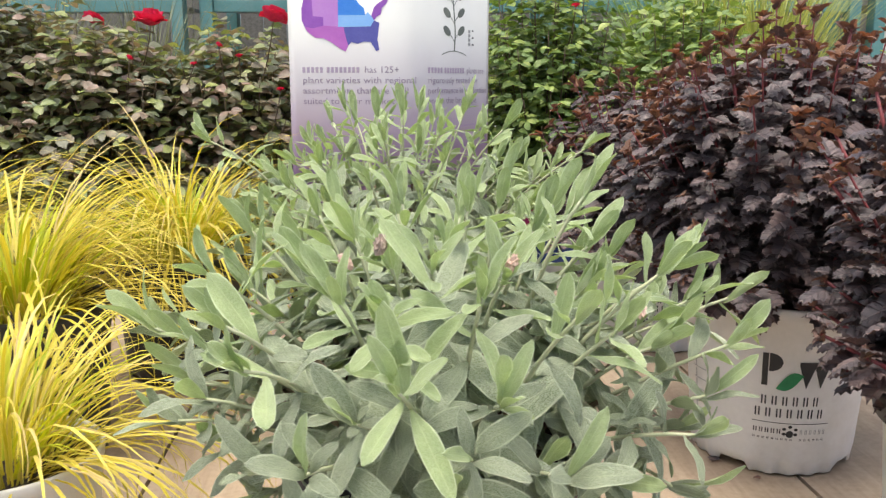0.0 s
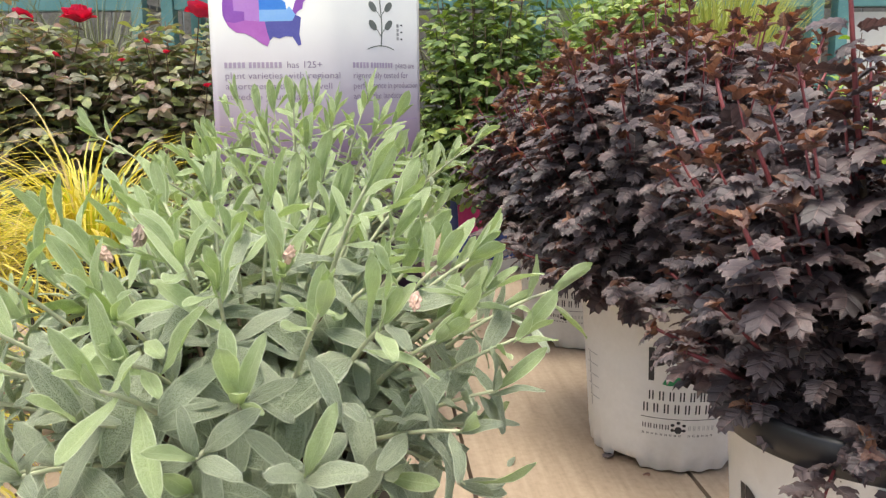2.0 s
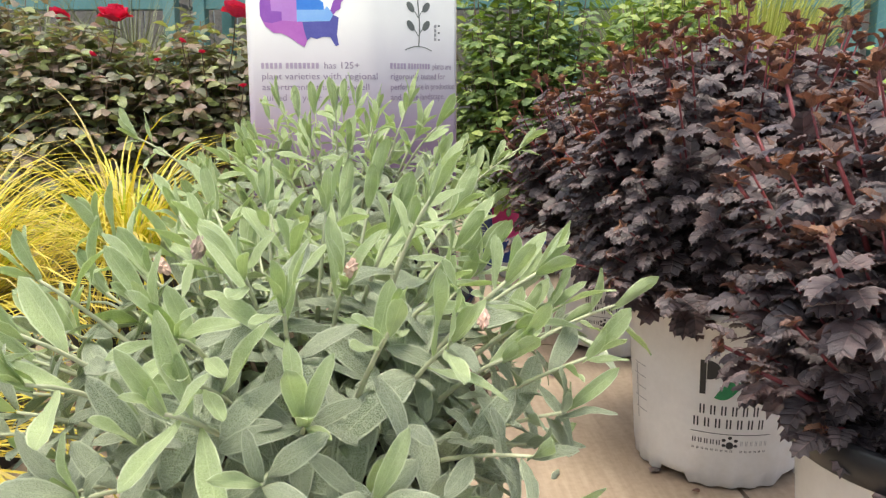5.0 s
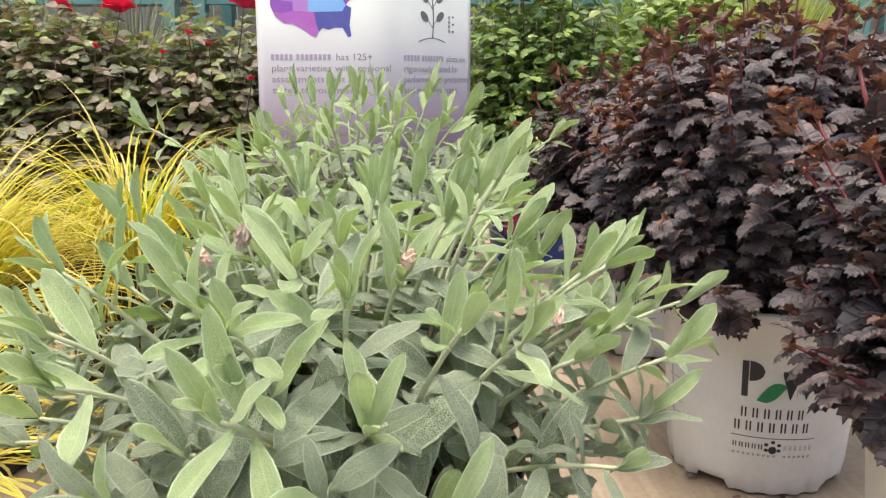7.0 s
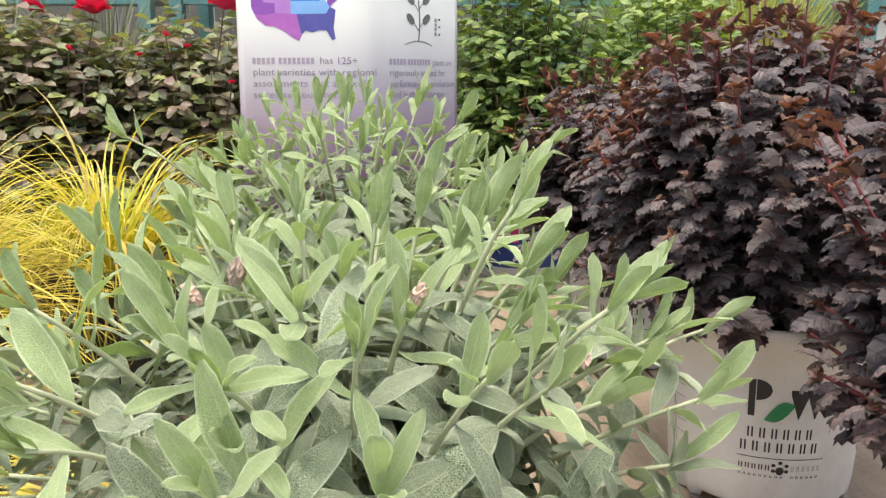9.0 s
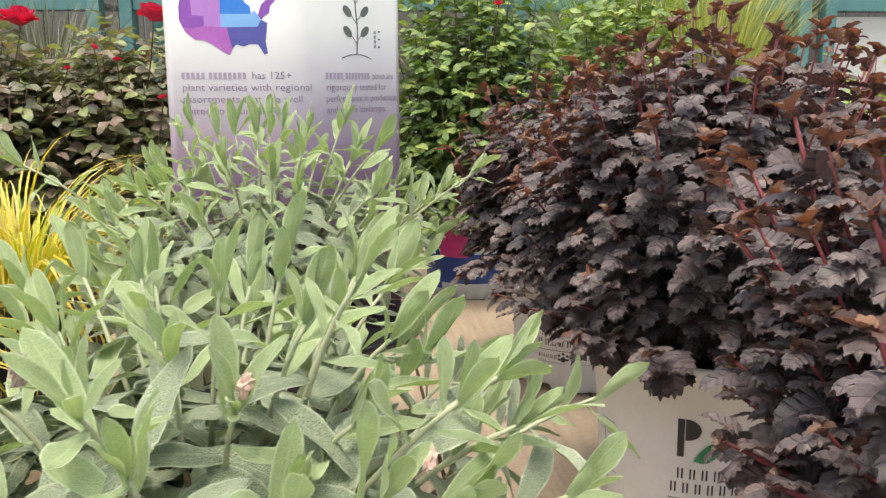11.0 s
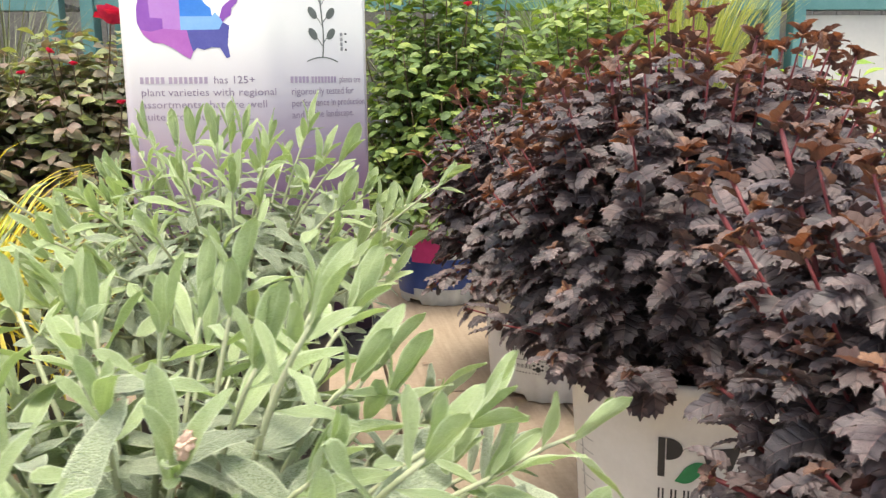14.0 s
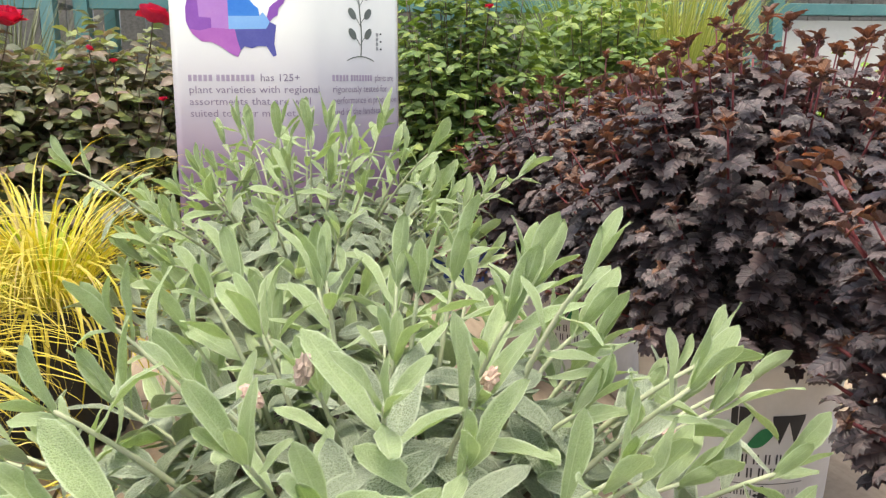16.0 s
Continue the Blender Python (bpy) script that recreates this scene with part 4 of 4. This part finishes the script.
# the sprout with its ruler
SX = 0.462
strip_print("sprout_stem", [(SX + 0.004 * math.sin(i * 0.5), 1.232 + i * 0.015) for i in range(11)], 0.0042, SPROUT)
strip_print("ground_line", [(SX + 0.050 * (i / 5 - 1), 1.233 - 0.010 * (i / 5 - 1) ** 2) for i in range(11)], 0.0025, SPROUT)
for h, side in ((1.270, -1), (1.272, 1), (1.316, -1), (1.318, 1), (1.360, -1), (1.362, 1)):
    strip_print("leaf_stalk", [(SX, h - 0.012), (SX + side * 0.012, h + 0.002), (SX + side * 0.020, h + 0.008)], 0.0022, SPROUT)
    cx, cz, a = SX + side * 0.029, h + 0.014, radians(38)
    flat_print("sprout_leaf", [(cx + side * (0.017 * math.cos(w) * math.cos(a) - 0.010 * math.sin(w) * math.sin(a)), cz + 0.017 * math.cos(w) * math.sin(a) + 0.010 * math.sin(w) * math.cos(a)) for w in [k * 0.5236 for k in range(12)]], SPROUT)
for i in range(4):
    flat_print("ruler_bar", [(SX + 0.060, 1.249 + i * 0.011), (SX + 0.069, 1.249 + i * 0.011), (SX + 0.069, 1.257 + i * 0.011), (SX + 0.060, 1.257 + i * 0.011)], GREY_INK)
for i in range(3):
    flat_print("ruler_mark", [(SX + 0.076, 1.250 + i * 0.018), (SX + 0.083, 1.250 + i * 0.018), (SX + 0.083, 1.254 + i * 0.018), (SX + 0.076, 1.254 + i * 0.018)], INK)

# print: the maker's name as bars, the rest in letters
SIZE = 0.0228
s = bars(0.033, 1.176, 5, 0.0112, 0.0140, TEXT_BAR)
s = bars(s + 0.006, 1.176, 8, 0.0108, 0.0140, TEXT_BAR)
letters("has 125+", s + 0.009, 1.176, SIZE, TEXT_INK, 1.06)
letters("plant varieties with regional", 0.033, 1.150, SIZE, TEXT_INK, 1.15)
letters("assortments that are well", 0.033, 1.124, SIZE, TEXT_INK, 1.15)
letters("suited to your market.", 0.033, 1.098, SIZE, TEXT_INK, 1.15)
s = bars(0.364, 1.176, 5, 0.0108, 0.0140, TEXT_BAR)
s = bars(s + 0.005, 1.176, 8, 0.0105, 0.0140, TEXT_BAR)
letters("plants are", s + 0.008, 1.176, SIZE, TEXT_INK, 0.86)
letters("rigorously tested for", 0.364, 1.150, SIZE, TEXT_INK, 1.06)
letters("performance in production", 0.364, 1.124, SIZE, TEXT_INK, 0.97)
letters("and in the landscape.", 0.364, 1.098, SIZE, TEXT_INK, 1.05)
strip_print("band_line", [(0.30 + 0.3 * i / 12, 1.020 + 0.022 * (i / 12) ** 0.6) for i in range(13)], 0.004, SIGN_LINE)


# ---- roses behind ----
ROSE_SHAPES = [lance_leaf(0.58, 0.6, 0.3, 0.1, 4, 2, 0.45), lance_leaf(0.62, 0.3, 0.5, 0.0, 4, 2, 0.45), lance_leaf(0.55, 0.9, 0.2, 0.2, 4, 2, 0.45)]
PETAL_SHAPES = [lance_leaf(0.95, -1.2, 0.3, -0.2, 4, 4, 0.6), lance_leaf(1.0, -0.7, 0.35, -0.3, 4, 4, 0.6), lance_leaf(0.9, 0.6, 0.2, -0.2, 4, 4, 0.6)]


def rose_flower(plant, at, size, seed, name="rose_flower"):
    rng = random.Random(seed)
    verts, faces, uvs, base = [], [], [], 0
    for ring, (n, tilt, ln) in enumerate(((4, 8, 0.62), (6, 26, 0.85), (7, 52, 1.0), (7, 80, 1.0))):
        for k in range(n):
            az = 6.283 * k / n + ring * 0.5 + rng.uniform(-0.2, 0.2)
            a = radians(tilt + rng.uniform(-9, 9))
            out = Vector((math.cos(az), math.sin(az), 0))
            way = out * math.sin(a) + Vector((0, 0, math.cos(a)))
            m = np.array(leaf_frame(out * 0.06, way, Vector((0, 0, 1)) - out * 0.9, ln * rng.uniform(0.85, 1.1)))
            v, f, uv = PETAL_SHAPES[ring % 3]
            verts.append(v @ m[:3, :3].T + m[:3, 3])
            uvs.append(uv)
            faces.extend(tuple(i + base for i in q) for q in f)
            base += len(v)
    ob = adopt(new(name, raw_mesh(name, np.concatenate(verts), faces, PETAL, np.concatenate(uvs))), plant)
    ob.matrix_basis = pose(*at, rng.uniform(-30, 30), rng.uniform(-30, 30), 0) @ Matrix.Diagonal((size, size, size, 1))


def rose_bush(place, seed, material, stems, reach, height, label, flowers=(), leaf=0.046, pot_label=False, parts=60, thin=1.25, lift=0.32):
    rng = random.Random(seed)
    plant = thing("rose_bush", place, label, "rose bush", "rose bushes behind the sign")
    pot = make_pot(plant, PALE_LABEL if pot_label else BLACK_POT, None, "blue and pink printed pot" if pot_label else "black pot")
    if pot_label:
        patch("pot_band", 0, 360, 0.05, 0.14, BLUE_LABEL, pot, None, 0.001)
        patch("pot_panel", 226, 262, 0.13, 0.225, PINK_LABEL, pot, None, 0.0016)
        patch("pot_panel", 160, 226, 0.03, 0.235, BLUE_LABEL, pot, None, 0.0022)
    leaves = Leafage("leaf", ROSE_SHAPES, material)
    for j in range(stems):
        e = dome_tip(rng, j, stems, reach, height - lift, 105, lift)
        root = Vector((e.x * 0.2, e.y * 0.2, 0.23))
        knee = Vector((e.x * 0.8, e.y * 0.8, 0.23 + (e.z - 0.23) * 0.5 + 0.03))
        pts = arc(root, knee, e, 8)
        stem_part(plant, pts, 0.0035, 0.0014, ROSE_STEM)
        w = rng.uniform(0, 6.28)
        for p, d, t in along(pts, 0.026 / thin):
            if t < 0.18:
                continue
            w += 2.4
            side = Matrix.Rotation(w, 3, d) @ d.orthogonal().normalized()
            stalk = (side + d * 0.5 + Vector((0, 0, rng.uniform(-0.2, 0.2)))).normalized()
            for q, off in ((0.018, -1), (0.018, 1), (0.038, -1), (0.038, 1), (0.052, 0)):
                cross = stalk.cross(Vector((0, 0, 1))).normalized()
                way = stalk * (0.5 if off else 1.0) + cross * off * 0.8 + Vector((0, 0, rng.uniform(-0.35, 0.15)))
                up = Vector((rng.uniform(-0.5, 0.5), rng.uniform(-0.5, 0.5), 1)) + Vector((e.x, e.y, 0)) / reach * 0.8
                leaves.add(rng.randrange(3), leaf_frame(p + stalk * q, way, up, leaf * rng.uniform(0.7, 1.15)))
    leaves.finish(plant, parts, lambda p: p.y - p.z)
    for k, (x, y, z, size) in enumerate(flowers):
        at = Vector((x, y, z)) - Vector(place)
        rose_flower(plant, at, size, seed + k)
        stem_part(plant, arc(Vector((at.x * 0.6, at.y * 0.6, at.z - 0.16)), Vector((at.x * 0.9, at.y * 0.9, at.z - 0.08)), at, 5), 0.002, 0.0015, ROSE_STEM)
    return plant


rose_bush((-0.99, 2.60, TOP), 51, ROSE, 110, 0.30, 0.80, "bronze-green rose bush with red blooms in a black pot",
          [(-0.836, 2.52, 1.312, 0.055), (-1.02, 2.56, 1.322, 0.036), (-0.87, 2.42, 1.215, 0.014), (-0.70, 2.45, 1.20, 0.012)])
rose_bush((-0.62, 2.70, TOP), 52, ROSE, 110, 0.30, 0.77, "bronze-green rose bush with a bright red bloom in a black pot",
          [(-0.455, 2.36, 1.312, 0.045), (-0.62, 2.42, 1.25, 0.013), (-0.44, 2.35, 1.13, 0.013), (-0.56, 2.40, 1.22, 0.012)])
rose_bush((-1.36, 2.64, TOP), 53, ROSE, 110, 0.30, 0.93, "bronze-green rose bush with small pink blooms in a black pot", [(-1.36, 2.56, 1.33, 0.02), (-1.30, 2.45, 1.24, 0.018)])
rose_bush((0.34, 2.82, TOP), 54, ROSE_GREEN, 72, 0.27, 0.98, "fresh green rose bush in a blue and pink printed pot", [(0.40, 2.66, 1.375, 0.016)], 0.040, True, lift=0.42)
rose_bush((0.80, 2.85, TOP), 55, ROSE_GREEN, 60, 0.27, 0.95, "fresh green rose bush with few blooms in a printed pot", (), 0.040, True, lift=0.42)


# ---- plants further off ----
def lime_plant(place):
    rng = random.Random(61)
    plant = thing("lime_plant", place, "lime-green leafy shrub in a black pot", "shrub")
    make_pot(plant, BLACK_POT)
    shapes = [lance_leaf(0.85, 0.7, 0.2, 0.1, 5, 4, 0.4), lance_leaf(0.8, 0.3, 0.4, 0.1, 5, 4, 0.4)]
    leaves = Leafage("leaf", shapes, LIME)
    for j in range(38):
        e = dome_tip(rng, j, 38, 0.24, 0.44, 95, 0.30)
        pts = arc((e.x * 0.2, e.y * 0.2, 0.23), (e.x * 0.7, e.y * 0.7, 0.3), e, 7)
        stem_part(plant, pts, 0.003, 0.0012, ROSE_STEM)
        w = rng.uniform(0, 6)
        for p, d, t in along(pts, 0.03):
            w += 2.4
            side = Matrix.Rotation(w, 3, d) @ d.orthogonal().normalized()
            leaves.add(rng.randrange(2), leaf_frame(p + side * 0.02, side + Vector((0, 0, rng.uniform(-0.4, 0.3))), Vector((rng.uniform(-0.5, 0.5), rng.uniform(-0.5, 0.5), 1)), 0.05 * rng.uniform(0.7, 1.2)))
    leaves.finish(plant, 80, lambda p: p.y)


lime_plant((1.24, 2.30, TOP))


def tall_grass(place, seed, material, length, count, label, pot=True):
    plant = thing("tall_grass", place, label, "grass plant")
    make_pot(plant, BLACK_POT)
    v, f, uv = blades(count, seed, length, 0.006, 0.5, (1, 15), 8, 0.10)
    ob = adopt(new("grass_tuft", raw_mesh("grass_tuft", v, f, material, uv)), plant)
    ob.matrix_basis = pose(0, 0, 0.225)
    tagged(ob, kind="stuff")


B = TOP
tall_grass((1.33, 3.62, B), 71, TALL_GRASS, 1.06, 520, "yellow-green fine grass in a black pot on the table")
tall_grass((1.22, 3.92, B), 72, TALL_GRASS, 1.06, 420, "yellow-green fine grass turning straw-coloured on the table")
tall_grass((0.98, 3.75, B), 76, FRESH_GRASS, 1.02, 420, "fresh green fine grass in a black pot on the table")
tall_grass((-1.20, 3.55, B), 73, GREY_GRASS, 0.82, 260, "dull green upright grass in a black pot on the table")
tall_grass((-1.62, 3.62, B), 74, GREY_GRASS, 0.85, 260, "dull green upright grass on the table")
tall_grass((0.35, 3.75, B), 75, GREY_GRASS, 0.80, 260, "dull green upright grass behind the rose bushes")


# ---- teal rack and fence ----
def rack(name, x0, x1, y, label, panel):
    r = thing(name, (0, y, 0), label, "rack", "teal racks")
    for x in (x0, x1):
        part("post", box(bmesh.new(), x, 0, 1.25, 0.062, 0.09, 2.5, 0.004), TEAL, r)
        part("post", box(bmesh.new(), x, 0.55, 1.25, 0.062, 0.09, 2.5, 0.004), TEAL, r)
    for z in (0.75, 1.555, 2.2):
        part("rail", box(bmesh.new(), (x0 + x1) / 2, 0.0, z, x1 - x0 - 0.064, 0.05, 0.06, 0.004), TEAL, r)
        # slats take the darker fence wood to stand for shade under the shelves
        for k in range(4):
            part("shelf_slat", box(bmesh.new(), (x0 + x1) / 2, 0.10 + k * 0.125, z + 0.015, x1 - x0 - 0.07, 0.10, 0.022, 0.003), FENCE, r)
    if panel:
        part("panel", box(bmesh.new(), (x0 + x1) / 2, 0.035, 1.15, x1 - x0 - 0.066, 0.012, 0.70, 0.002), CREAM, r, "cream flat panel")


rack("teal_rack", -3.4, -1.42, 4.75, "teal painted wooden plant rack with open shelves", False)
rack("teal_rack", -1.26, 0.55, 4.75, "teal painted wooden plant rack beside another", False)
rack("teal_rack", 0.72, 2.20, 4.75, "teal painted wooden rack behind the grasses", False)
rack("teal_rack", 2.335, 4.4, 4.75, "teal painted wooden rack with a cream panel below its rail", True)

fence = thing("fence_wall", (0, 5.75, 0), "weathered grey vertical board fence", "fence", kind="structure")
for k in range(70):
    part("board", box(bmesh.new(), -5.2 + k * 0.152, 0.004 * (k % 3), 1.3, 0.145, 0.022, 2.6, 0.003), FENCE, fence)

# ---- litter on the boards ----
litter_shapes = [lobed_leaf(0.5, 0.3, 0.02, 0.9), lance_leaf(0.35, 0.7, 0.3, 0.2)]
for k, (x, y, size, shape, m) in enumerate(((0.455, 1.325, 0.022, 0, NINEBARK), (0.505, 1.262, 0.012, 0, NINEBARK_YOUNG), (0.30, 1.33, 0.03, 1, WILLOW), (0.33, 1.78, 0.014, 0, NINEBARK), (0.245, 2.18, 0.012, 0, NINEBARK_YOUNG), (0.275, 2.06, 0.02, 1, WILLOW), (0.37, 2.13, 0.012, 0, NINEBARK))):
    v, f, uv = litter_shapes[shape]
    ob = new("fallen_leaf", raw_mesh("fallen_leaf", v, f, m, uv))
    ob.matrix_basis = pose(x, y, TOP + 0.003, 6, -5, 67 * k + 20) @ Matrix.Diagonal((size, size, size, 1))
    tagged(ob, "small withered fallen leaf lying on the table boards", "leaf", "fallen leaves")
